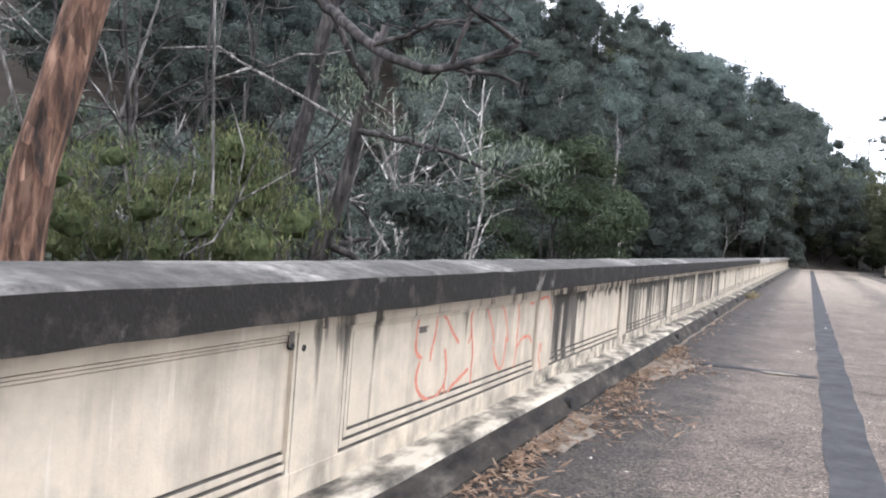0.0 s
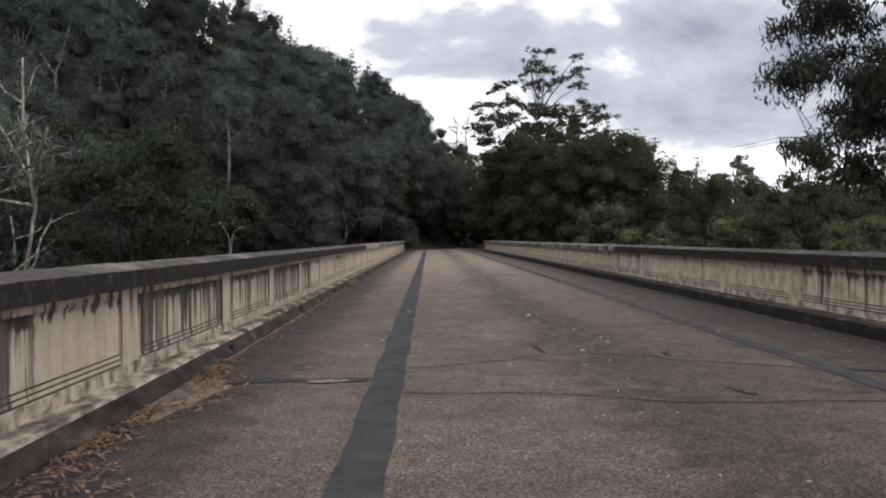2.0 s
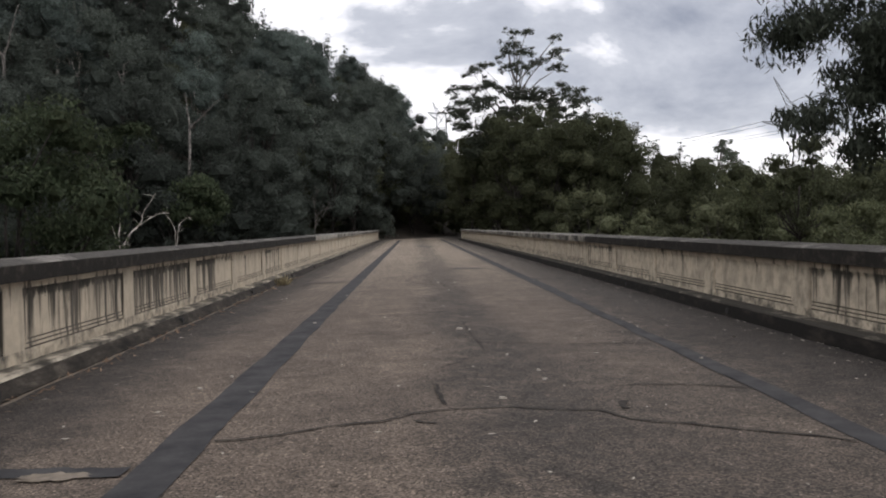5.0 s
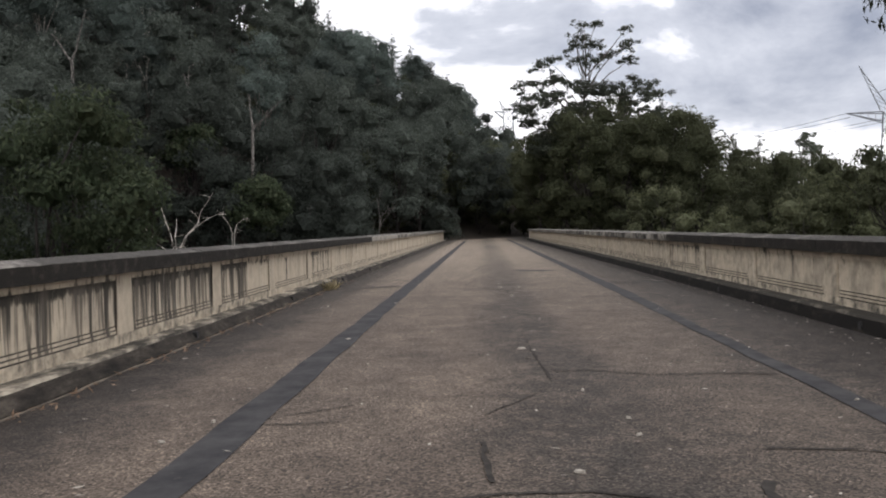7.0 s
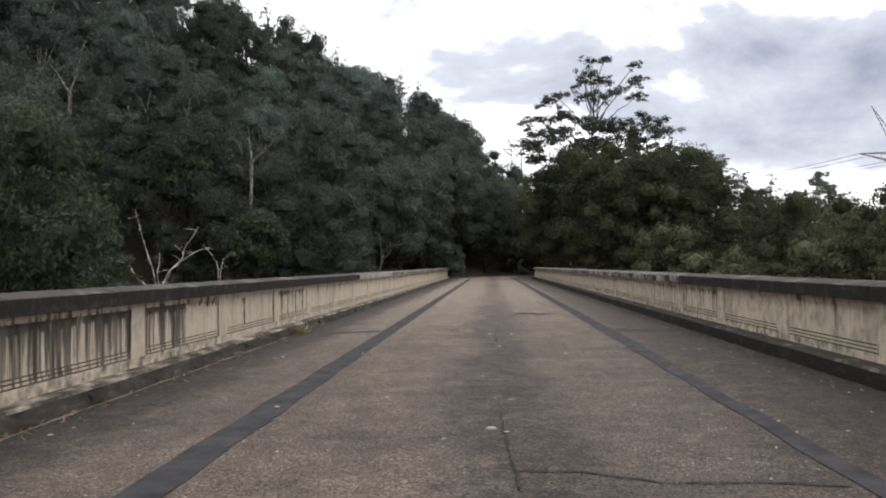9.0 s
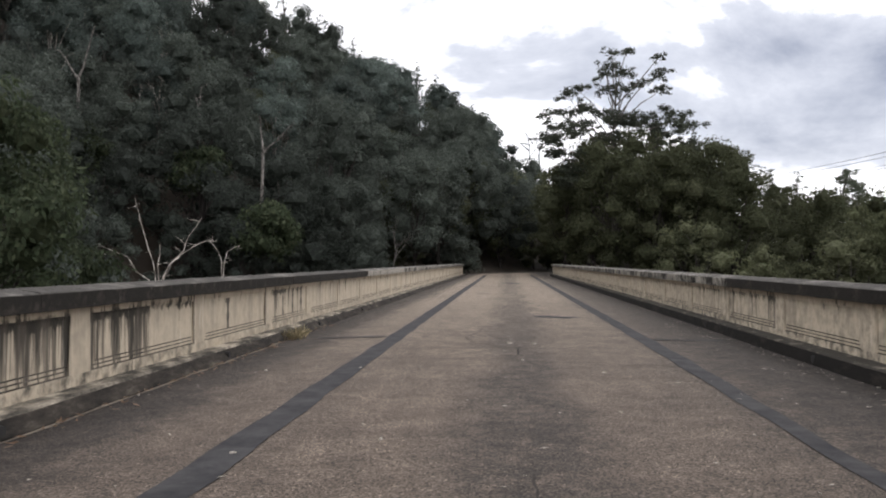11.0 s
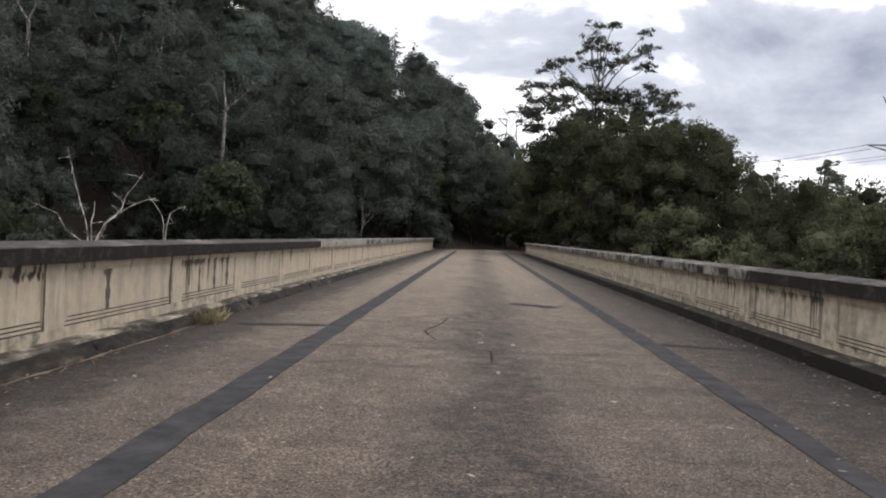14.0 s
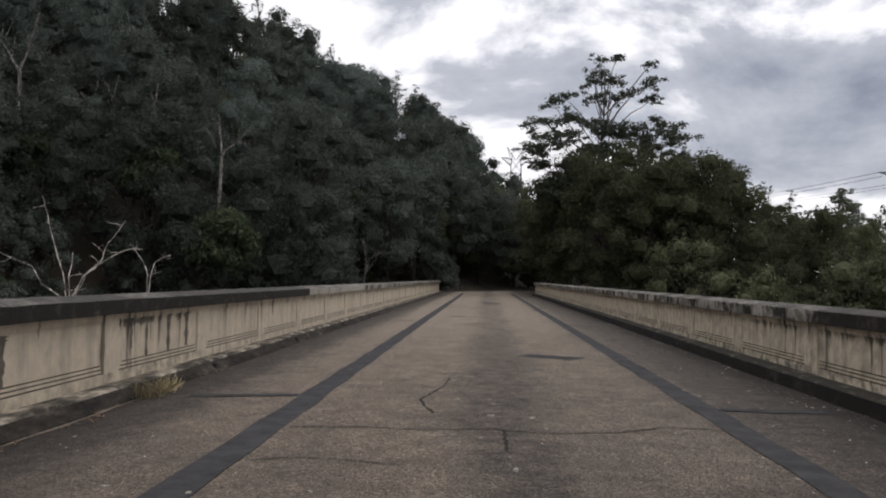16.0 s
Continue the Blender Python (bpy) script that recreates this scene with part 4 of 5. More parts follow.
def ridge_gums():
    """Airy gums that stand out along the ridge."""
    rng = random.Random(77)
    first = None
    for a in (-24, -21.5, -19.5, -17.8, -16, -14.4, -12.8, -11, -9.5, -8, -6.6, -5.2, -3.8, -2.6, 13, 14.6, 16.2, 17.6, 19.2):
        rise, far = ridge(a)
        d = far - 4 + rng.uniform(-3, 3)
        x, y = VIEW_X + d * math.sin(radians(a)), VIEW_Y + d * math.cos(radians(a))
        z = ground_z(x, y)
        size = (VIEW_Z + d * math.tan(radians(rise + rng.uniform(0.2, 1.4))) - z) / 15.0
        m = pose(x, y, z, 0, 0, rng.uniform(0, 360))
        if first is None:
            first = skyline_gum((x, y, z), 15.0, 8.5, 15, "airy gum tree standing along the ridge", 30, 80)
            first["group"] = "ridge gums"
            first.matrix_basis = m
        else:
            copy_thing(first, m @ Matrix.Scale(size, 4))


skyline_gum((16.0, 104.0, ground_z(16, 104)), 17.0 - ground_z(16, 104), 9.0, 6, "sparse gum beside the tallest tree")
ridge_gums()
skyline_gum((42.0, 120.0, ground_z(42, 120)), 13.6 - ground_z(42, 120), 8.0, 9, "small lone gum above the right-bank bushes")


def big_limb_tree(name, label, at, path, radii, bark, limbs, seed, leaf=None, clumps=(), per=300, leaf_len=0.16, leaf_w=0.035, droop=0.8, twigs=0, twig_len=1.0):
    """A near tree with its own trunk line and limbs: limbs are (points, thick, thin)."""
    ob = new(name)
    ob.location = at
    tagged(ob, label, "tree")
    rng, nrg = random.Random(seed), np.random.default_rng(seed)
    tv, tf = [], []
    fine = []
    for a, b in zip(path, path[1:]):
        fine += bent(a, b, rng, 0.03, 4)[:-1]
    fine.append(Vector(path[-1]))
    k = len(fine) - 1
    tube(tv, tf, fine, [radii[0] + (radii[1] - radii[0]) * i / k for i in range(k + 1)], 10)
    part("trunk", mesh_from("trunk", tv, tf, bark, True), ob)
    for pts, ra, rb in limbs:
        v, f = [], []
        fine = []
        for a, b in zip(pts, pts[1:]):
            fine += bent(a, b, rng, 0.06, 4)[:-1]
        fine.append(Vector(pts[-1]))
        k = len(fine) - 1
        tube(v, f, fine, [ra + (rb - ra) * i / k for i in range(k + 1)], 7)
        for _ in range(twigs):
            i = rng.randint(k // 3, k)
            p = fine[i]
            d = Vector((rng.uniform(-1, 1), rng.uniform(-1, 1), rng.uniform(-0.5, 0.9))).normalized()
            q = p + d * twig_len * rng.uniform(0.5, 1.3)
            line = bent(p, q, rng, 0.15, 4)
            tube(v, f, line, [rb * 0.8 * (1 - 0.7 * j / 4) + 0.004 for j in range(5)], 5)
            for _ in range(2):
                e = line[rng.randint(1, 3)]
                tube(v, f, bent(e, e + Vector((rng.uniform(-1, 1), rng.uniform(-1, 1), rng.uniform(-0.6, 0.7))) * twig_len * 0.5, rng, 0.15, 3), [rb * 0.4 + 0.003, rb * 0.3 + 0.003, rb * 0.2 + 0.003, 0.003], 4)
        part("branch", mesh_from("branch", v, f, bark, True), ob)
    if clumps:
        v, f = leaves(clumps, per, leaf_len, leaf_w, nrg, droop, 0.15, 0.9)
        part("crown", leaf_mesh("crown", v, f, leaf), ob)
    return ob


def cloud_of(centre, size, n, r, seed, flat=0.8):
    rng = random.Random(seed)
    out = []
    for _ in range(n):
        while True:
            p = Vector((rng.uniform(-1, 1), rng.uniform(-1, 1), rng.uniform(-1, 1)))
            if p.length < 1:
                break
        out.append((centre[0] + p.x * size[0], centre[1] + p.y * size[1], centre[2] + p.z * size[2], r * rng.uniform(0.6, 1.3), flat))
    return out


# gum overhanging the bridge from the east bank, drooping leaves
gx, gy = 13.5, 21.5
gz = ground_z(gx, gy)
right_clumps = cloud_of((-2.6, 0, 6.6 - gz), (4.6, 3.6, 3.8), 112, 0.72, 31) + cloud_of((-2.6, -0.8, 4.0 - gz), (3.8, 2.8, 1.9), 36, 0.6, 32) + cloud_of((1.0, 0.5, 7.5 - gz), (4.5, 4, 5), 70, 0.9, 33) + cloud_of((0.8, -1.0, 2.4 - gz), (3.6, 3.0, 2.6), 26, 0.65, 34) + cloud_of((-5.2, -1.0, 4.0 - gz), (2.3, 1.8, 1.8), 28, 0.5, 35)
big_limb_tree("overhanging_gum_tree", "large gum with drooping grey-green leaves beside the bridge", (gx, gy, gz), [(0, 0, -0.5), (0.2, 0.1, 6), (-0.2, 0.2, 12), (-0.6, 0, 18)], (0.32, 0.1), BARK_DARK,
              [([(0.2, 0.1, 8), (-2.2, -0.4, 12), (-4.6, -0.8, 13.6 )], 0.15, 0.045), ([(0.0, 0.1, 10), (-2, 0.4, 14.6), (-4.2, 0.8, 17)], 0.15, 0.045),
               ([(0, 0, 11), (2.4, 0.5, 14.5), (4, 0.3, 18)], 0.14, 0.03), ([(0.1, 0, 9), (-1.6, -1.8, 12.4), (-3.4, -2.4, 12.2)], 0.1, 0.02)], 41,
              LEAF_BACKLIT, right_clumps, 900, 0.22, 0.05, 0.9, 8, 1.3)

# rust-barked gum close behind the west parapet, with a long sweeping limb
rz0 = ground_z(-10, 5.4)
big_limb_tree("rusty_bark_gum_tree", "leaning gum with rusty peeling bark behind the parapet", (-10.0, 5.4, rz0), [(0.0, -0.15, -0.5), (0.30, -0.04, 9.0), (0.66, 0.42, 12.8), (1.2, 0.8, 18)], (0.25, 0.17), BARK_RUST,
              [([(0.85, 0.5, 13.0), (-0.6, 0.9, 13.1), (-3.0, 0.6, 13.4)], 0.12, 0.06), ([(0.9, 0.55, 13.2), (2.2, 1.9, 14.2), (3.2, 3.2, 15.5)], 0.12, 0.04)], 43, twigs=2)
big_limb_tree("overhanging_dark_tree", "dark crooked tree with a long sweeping bare limb over the parapet", (-9.4, 7.2, ground_z(-9.4, 7.2)), [(-1.6, -3.4, -0.5), (-1.4, -3.0, 6.0 - rz0), (-0.6, -1.6, 7.4 - rz0), (0.2, 0.2, 5.6 - rz0)], (0.16, 0.085), BARK_DARK,
              [([(0.2, 0.2, 5.6 - rz0), (1.14, 1.1, 3.87 - rz0), (1.99, 0.6, 3.35 - rz0), (2.53, 0.28, 3.07 - rz0), (2.97, 0.16, 2.92 - rz0), (3.42, 0.32, 3.03 - rz0), (3.86, 0.47, 3.24 - rz0)], 0.075, 0.03),
               ([(2.2, 0.45, 3.25 - rz0), (2.9, 0.5, 3.5 - rz0), (3.6, 0.9, 3.6 - rz0)], 0.03, 0.012)], 48, twigs=7, twig_len=0.8)

# dark leaning forked tree in the gorge
dz = ground_z(-10.4, 11.9)
big_limb_tree("crooked_dark_tree", "dark leaning forked tree with drooping grey-green leaves", (-10.4, 11.9, dz), [(-0.3, -0.3, -0.5), (-0.1, 0, 0.2 - dz), (0.27, 0.2, 2.0 - dz), (0.45, 0.2, 3.1 - dz), (0.8, 0.3, 4.8 - dz)], (0.2, 0.07), BARK_DARK,
              [([(0.15, 0.1, 1.7 - dz), (-0.08, 0.0, 0.85 - dz), (-0.25, -0.1, -1.5 - dz)], 0.09, 0.11),
               ([(0.45, 0.2, 3.0 - dz), (1.9, -0.8, 2.75 - dz), (2.6, -0.7, 2.6 - dz), (3.3, -0.4, 2.34 - dz)], 0.055, 0.025),
               ([(0.6, 0.2, 3.8 - dz), (0.0, -0.5, 5.2 - dz), (-0.2, -0.8, 6.6 - dz)], 0.07, 0.03)], 45, LEAF_GUM,
              cloud_of((0.9, 0.3, 3.6 - dz), (1.0, 0.9, 0.9), 18, 0.36, 46) + cloud_of((3.2, -0.2, 2.5 - dz), (0.8, 0.9, 0.8), 12, 0.32, 47), 300, 0.15, 0.03, 0.9, 5, 0.9)
lz = ground_z(-13.4, 15.7)
big_limb_tree("leaning_dark_tree", "dark leaning bare trunk in the gorge", (-13.4, 15.7, lz), [(-0.7, 0.0, -0.5), (-0.3, 0.0, 2.9 - lz), (0.0, 0.0, 3.8 - lz), (0.5, -0.1, 6.2 - lz), (0.9, -0.1, 9.0 - lz)], (0.22, 0.12), BARK_DARK,
              [([(0.4, -0.1, 6.0 - lz), (1.3, 0.4, 7.2 - lz), (2.2, 0.5, 8.0 - lz)], 0.07, 0.03)], 49, twigs=3)
# a fallen pale limb lying slantwise across the trunks
bigz = ground_z(-12.6, 13.6)
big_limb_tree("fallen_pale_tree", "slanting pale dead tree behind the parapet", (-10.7, 15.2, ground_z(-10.7, 15.2)), [(0.3, 0.3, -0.4), (0.2, 0.2, 1.4 - bigz), (-0.5, 0.0, 3.2 - bigz), (-1.9, -1.0, 4.0 - bigz), (-3.6, -1.6, 4.9 - bigz), (-4.8, -2.0, 4.8 - bigz)], (0.07, 0.02), BARK_GREY,
              [([(-0.3, 0.0, 2.8 - bigz), (0.5, 0.2, 3.6 - bigz), (0.9, 0.2, 4.4 - bigz)], 0.04, 0.012)], 50, twigs=2)


def dead_tree(at, height, seed, stems, label, bark=None, r=0.11, spread=0.22):
    ob = new("dead_tree")
    ob.location = at
    tagged(ob, label, "dead tree", "bare dead trees")
    rng = random.Random(seed)
    for s in range(stems):
        v, f = [], []
        a = s * 6.28 / stems + rng.uniform(-0.4, 0.4)
        tip = Vector((math.cos(a) * height * spread * (stems > 1), math.sin(a) * height * spread * (stems > 1), height * rng.uniform(0.75, 1)))
        line = bent((0.12 * math.cos(a), 0.12 * math.sin(a), -0.5), tip, rng, 0.07, 8)
        tube(v, f, line, [r * (1 - 0.85 * i / 8) + 0.01 for i in range(9)], 6)
        for b in range(7):
            i = rng.randint(3, 7)
            p = line[i]
            d = Vector((rng.uniform(-1, 1), rng.uniform(-1, 1), rng.uniform(0.0, 1.0))).normalized()
            q = p + d * height * rng.uniform(0.12, 0.28)
            br = bent(p, q, rng, 0.16, 5)
            tube(v, f, br, [r * 0.4 * (1 - 0.8 * j / 5) + 0.008 for j in range(6)], 5)
            for _ in range(2):
                e = br[rng.randint(2, 4)]
                tube(v, f, bent(e, e + Vector((rng.uniform(-1, 1), rng.uniform(-1, 1), rng.uniform(-0.1, 1))) * height * 0.08, rng, 0.12, 3), [r * 0.18 + 0.006, r * 0.14 + 0.005, r * 0.1 + 0.004, 0.004], 4)
        part("stem", mesh_from("stem", v, f, bark or BARK_DEAD, True), ob)


dead_tree((-14.2, 24.4, ground_z(-14.2, 24.4)), 8.2 - ground_z(-14.2, 24.4), 61, 3, "dead white-barked tree with many bare branches", BARK_PALE, 0.11, 0.09)
dead_tree((-16.5, 21.0, ground_z(-16.5, 21)), 6.0 - ground_z(-16.5, 21), 62, 3, "bare grey dead tree among the bushes", BARK_DARK, 0.09, 0.12)
def bleached_tree(x, y, foot, arms, r, seed):
    """A bleached dead tree whose bare arms fan out low above the parapet; arms are lists of (across, up)."""
    z = ground_z(x, y)
    lines = [([(0.0, 0.0, foot - z)] + [(0.9 * a, 0.44 * a + 0.15 * i, foot - z + u) for i, (a, u) in enumerate(arm)], r * 0.7, r * 0.25) for arm in arms]
    big_limb_tree("dead_tree", "small bleached dead tree fanning out above the parapet", (x, y, z), [(0.2, 0, -0.5), (0.1, 0.1, (foot - z) * 0.6), (0, 0, foot - z + 0.1)], (r * 1.4, r), BARK_DEAD, lines, seed, twigs=3, twig_len=0.5)


bleached_tree(-15.8, 48.2, 0.3, ([(-0.9, 0.7), (-1.3, 1.35), (-2.3, 1.75)], [(-0.35, 1.6), (-0.7, 2.6), (-1.1, 4.0)], [(0.5, 1.0), (1.1, 1.7), (1.2, 2.3), (1.75, 3.2)], [(0.6, 1.1), (1.3, 1.7), (2.0, 2.1), (2.4, 2.1)], [(0.0, 1.0), (0.05, 1.9)]), 0.04, 63)
bleached_tree(-13.2, 49.2, 0.4, ([(0.1, 0.9), (0.2, 1.5), (0.7, 1.8)], [(0.0, 1.0), (-0.5, 1.9), (-0.8, 2.2)]), 0.03, 66)
for i, (x, y, top, stems) in enumerate(((-16.5, 84, 6.5, 1), (-11, 90, 7.0, 1))):
    dead_tree((x, y, ground_z(x, y)), top - ground_z(x, y), 90 + i, stems, "pale bare trunk standing on the dark hillside", BARK_GREY, 0.09)
dead_tree((-12.3, 17.6, ground_z(-12.3, 17.6)), 5.5 - ground_z(-12.3, 17.6), 64, 4, "bare twisted grey tree behind the parapet", BARK_GREY, 0.06, 0.14)


def near_bush(at, size, seed, leaf, label, per=170, leaf_len=0.2, leaf_w=0.06, n=26, r=0.7, droop=0.6, name="bushy_tree"):
    """A leafy tree whose crown alone rises above the parapet."""
    ob = new(name)
    gzz = ground_z(at[0], at[1])
    ob.location = (at[0], at[1], gzz)
    tagged(ob, label, "tree", "bushy trees beside the bridge")
    rng, nrg = random.Random(seed), np.random.default_rng(seed)
    tv, tf = [], []
    mid = at[2] - gzz
    cl = cloud_of((0, 0, mid), size, n, r, seed)
    tube(tv, tf, bent((0, 0, -0.5), (0, 0, mid), rng, 0.04, 6), [0.17 * (1 - 0.7 * i / 6) for i in range(7)], 7)
    for c in cl[::2]:
        tube(tv, tf, bent((0, 0, max(0.5, mid - size[2] * 1.1)), c[:3], rng, 0.1, 4), [0.06, 0.05, 0.04, 0.025, 0.012], 5)
    part("trunk", mesh_from("trunk", tv, tf, BARK_DARK, True), ob)
    v, f = leaves(cl, per * 3.0, leaf_len, leaf_w, nrg, droop, 0.45, 0.6)
    v, f = cored(cl, v, f, nrg, 0.4, 1)
    part("crown", leaf_mesh("crown", v, f, leaf), ob)


near_bush((-12.0, 10.2, 0.8), (2.9, 1.9, 2.0), 71, LEAF_WEEP, "weeping yellow-green tree hanging over the gorge", 280, 0.18, 0.03, 34, 0.7, 1.4)
near_bush((-9.4, 14.2, 0.6), (1.3, 1.4, 1.7), 72, LEAF_DARK, "dense dark green bushy tree behind the parapet", 240, 0.13, 0.06, 18, 0.6)
near_bush((-13.5, 31.0, 1.6), (2.6, 4.0, 3.2), 73, LEAF_DARK, "dense dark green bushy tree behind the parapet", 120, 0.22, 0.08, 34, 1.0)
near_bush((-10.8, 27.0, 1.9), (2.6, 2.8, 2.7), 74, LEAF_BUSH, "rounded green bushy tree beside the bridge", 190, 0.16, 0.07, 34, 0.8)
near_bush((-17.0, 37.0, 2.2), (3.6, 4.5, 3.8), 75, LEAF_BUSH, "grey-green bushy tree beside the bridge", 100, 0.26, 0.1, 34, 1.2)
near_bush((-18.5, 44.0, 0.4), (2.6, 3.0, 2.6), 76, LEAF_DARK, "grey-green bushy tree beside the bridge", 110, 0.24, 0.1, 26, 1.0)
near_bush((-16.5, 30.5, 2.0), (2.8, 3.0, 3.4), 79, LEAF_DARK, "grey-green bushy tree up the gorge side", 100, 0.24, 0.09, 32, 1.1)


near_bush((28.0, 66.0, 4.2), (5.0, 4.5, 3.6), 84, LEAF_SIDE, "dark olive bushy gum on the east bank", 40, 0.34, 0.13, 40, 1.2)
near_bush((24.0, 47.0, 0.6), (4.0, 4.0, 2.0), 85, LEAF_SIDE, "dark olive bushy gum on the east bank", 60, 0.28, 0.1, 36, 1.0)
near_bush((-17.5, 6.5, 0.2), (3.2, 2.6, 2.6), 78, LEAF_OLIVE, "olive-green bushy tree down in the gorge", 90, 0.22, 0.09, 30, 1.0)
near_bush((-13.0, 5.0, 1.0), (1.6, 1.6, 2.2), 82, LEAF_DARK, "dark green bushy tree down in the gorge", 130, 0.18, 0.07, 24, 0.8)
near_bush((-22.0, 16.0, 1.0), (3.6, 3.4, 3.2), 77, LEAF_GUM, "grey-green bushy tree down in the gorge", 80, 0.26, 0.1, 30, 1.1)
near_bush((-24.0, 30.0, 2.0), (4.0, 4.0, 3.6), 83, LEAF_DARK, "dark green bushy tree down in the gorge", 70, 0.28, 0.11, 34, 1.2)
for i, (x, y, top) in enumerate(((-13.2, 9.6, 8.5), (-14.0, 11.5, 7.5), (-15.5, 14.0, 8.0))):
    dead_tree((x, y, ground_z(x, y)), top - ground_z(x, y), 120 + i, 4, "tangle of bare grey branches behind the parapet", BARK_DARK if i else BARK_GREY, 0.045, 0.12)


# pale forked gums that stand out bare against the hillside, rising from lower bushes
def forked_gum(x, y, foot, fork, arms, r, seed):
    z = ground_z(x, y)
    tips = [([(0.0, 0.0, fork - z), (0.45 * ax, 0.2, fork - z + 0.45 * az), (ax, 0.3, fork - z + az)], r * 0.62, r * 0.2) for ax, az in arms]
    big_limb_tree("forked_gum_tree", "bare pale forked gum standing on the hillside", (x, y, z), [(-0.3, 0, -0.5), (0.15, 0, (foot - z) * 0.6), (-0.15, 0.1, foot - z), (0, 0, fork - z + 0.1)], (r * 1.2, r * 0.8), BARK_GREY, tips, seed, twigs=1)
    d = math.hypot(x, y - 15)
    near_bush((x * (1 - 3.5 / d), 15 + (y - 15) * (1 - 3.5 / d), foot - 2.6), (2.4, 2.0, 2.0), seed + 1, LEAF_BUSH, "dark green bushy tree low on the hillside", 26, 0.4, 0.2, 34, 1.15)


forked_gum(-20.6, 80.0, 6.2, 10.4, ((-0.4, 3.4), (2.6, 2.7)), 0.15, 301)
forked_gum(-36.5, 79.5, 13.0, 16.9, ((1.3, 4.6), (-1.9, 2.6)), 0.17, 311)
forked_gum(-28.7, 86.7, 12.2, 15.5, ((0.1, 2.2), (-0.5, 1.5)), 0.16, 321)


# ---- power line ----
def pylon(at, waist, horn, arm, reach, body, turn, label):
    """Lattice tower: four legs up to a waist, a wide beam there, and two splayed lattice horns that carry the earth wires."""
    ob = new("power_pylon")
    ob.location = at
    ob.rotation_euler = (0, 0, radians(turn))
    tagged(ob, label, "pylon", "power pylons")

    def half(z):
        f = z / waist
        return 1.6 * body * (1 - f) ** 1.3 + body

    for sx in (1, -1):
        for sy in (1, -1):
            v, f = [], []
            zs = [waist * i / 8 for i in range(9)]
            tube(v, f, [(sx * half(z), sy * half(z), z) for z in zs], [0.13] * 9, 4)
            part("leg", mesh_from("leg", v, f, STEEL), ob)
    v, f = [], []
    for i in range(10):
        z0, z1 = waist * i / 10, waist * (i + 1) / 10
        a, b = half(z0), half(z1)
        for p, q in (((a, a, z0), (-b, b, z1)), ((-a, a, z0), (b, b, z1)), ((a, -a, z0), (-b, -b, z1)), ((-a, -a, z0), (b, -b, z1)),
                     ((a, a, z0), (b, -b, z1)), ((a, -a, z0), (b, b, z1)), ((-a, a, z0), (-b, -b, z1)), ((-a, -a, z0), (-b, b, z1)), ((b, b, z1), (-b, b, z1))):
            tube(v, f, [p, q], [0.06, 0.06], 4)
    part("bracing", mesh_from("bracing", v, f, STEEL), ob)
    for s in (1, -1):
        v, f = [], []
        tip = Vector((s * arm, 0, waist + 0.3))
        for y in (body, -body):
            tube(v, f, [(s * body, y, waist), tip], [0.12, 0.09], 4)
            tube(v, f, [(s * body, y, waist - 1.6), tip], [0.12, 0.09], 4)
        for i in range(1, 5):
            u = i / 5
            tube(v, f, [Vector((s * body, body, waist)).lerp(tip, u), Vector((s * body, -body, waist - 1.6)).lerp(tip, u)], [0.05, 0.05], 4)
        part("cross_arm", mesh_from("cross_arm", v, f, STEEL), ob)
        v, f = [], []
        inner, outer, top = Vector((s * 0.2, 0, waist)), Vector((s * body * 1.25, 0, waist + 0.4)), Vector((s * reach, 0, waist + horn))
        for p in (inner, outer):
            tube(v, f, [p, top], [0.13, 0.08], 4)
        for i in range(7):
            tube(v, f, [inner.lerp(top, i / 8), outer.lerp(top, (i + 1) / 8)], [0.05, 0.05], 4)
        part("horn", mesh_from("horn", v, f, STEEL), ob)
    v, f = [], []
    mid, wide = waist + horn * 0.42, reach * 0.42
    tube(v, f, [(-wide, 0, mid), (0, 0, mid + 0.9), (wide, 0, mid)], [0.07, 0.07, 0.07], 4)
    part("tie", mesh_from("tie", v, f, STEEL), ob)
    return ob


pylon((6.4, 208.0, -3.0), 32.2, 3.0, 3.4, 2.2, 1.1, 0, "far lattice power pylon above the trees")
pylon((69.5, 151.2, -10.0), 29.6, 8.3, 7.2, 5.2, 1.55, -26, "lattice power pylon beyond the bank")


def cable(a, b, sag):
    v, f = [], []
    a, b = Vector(a), Vector(b)
    tube(v, f, [a.lerp(b, i / 16) - Vector((0, 0, sag * 4 * (i / 16) * (1 - i / 16))) for i in range(17)], [0.05] * 17, 4)
    tagged(new("power_cable", mesh_from("power_cable", v, f, WIRE)), "thin power cable hung between pylons", "power cable", "power cables")


for z, off in ((19.9, -7.0), (19.2, -6.6), (19.9, 7.0), (19.2, 6.6)):
    cable((69.5 + off * 0.9, 151.2 - off * 0.44, z), (78.0 + off * 1.2, 430.0, z + 19.0), 2.5)


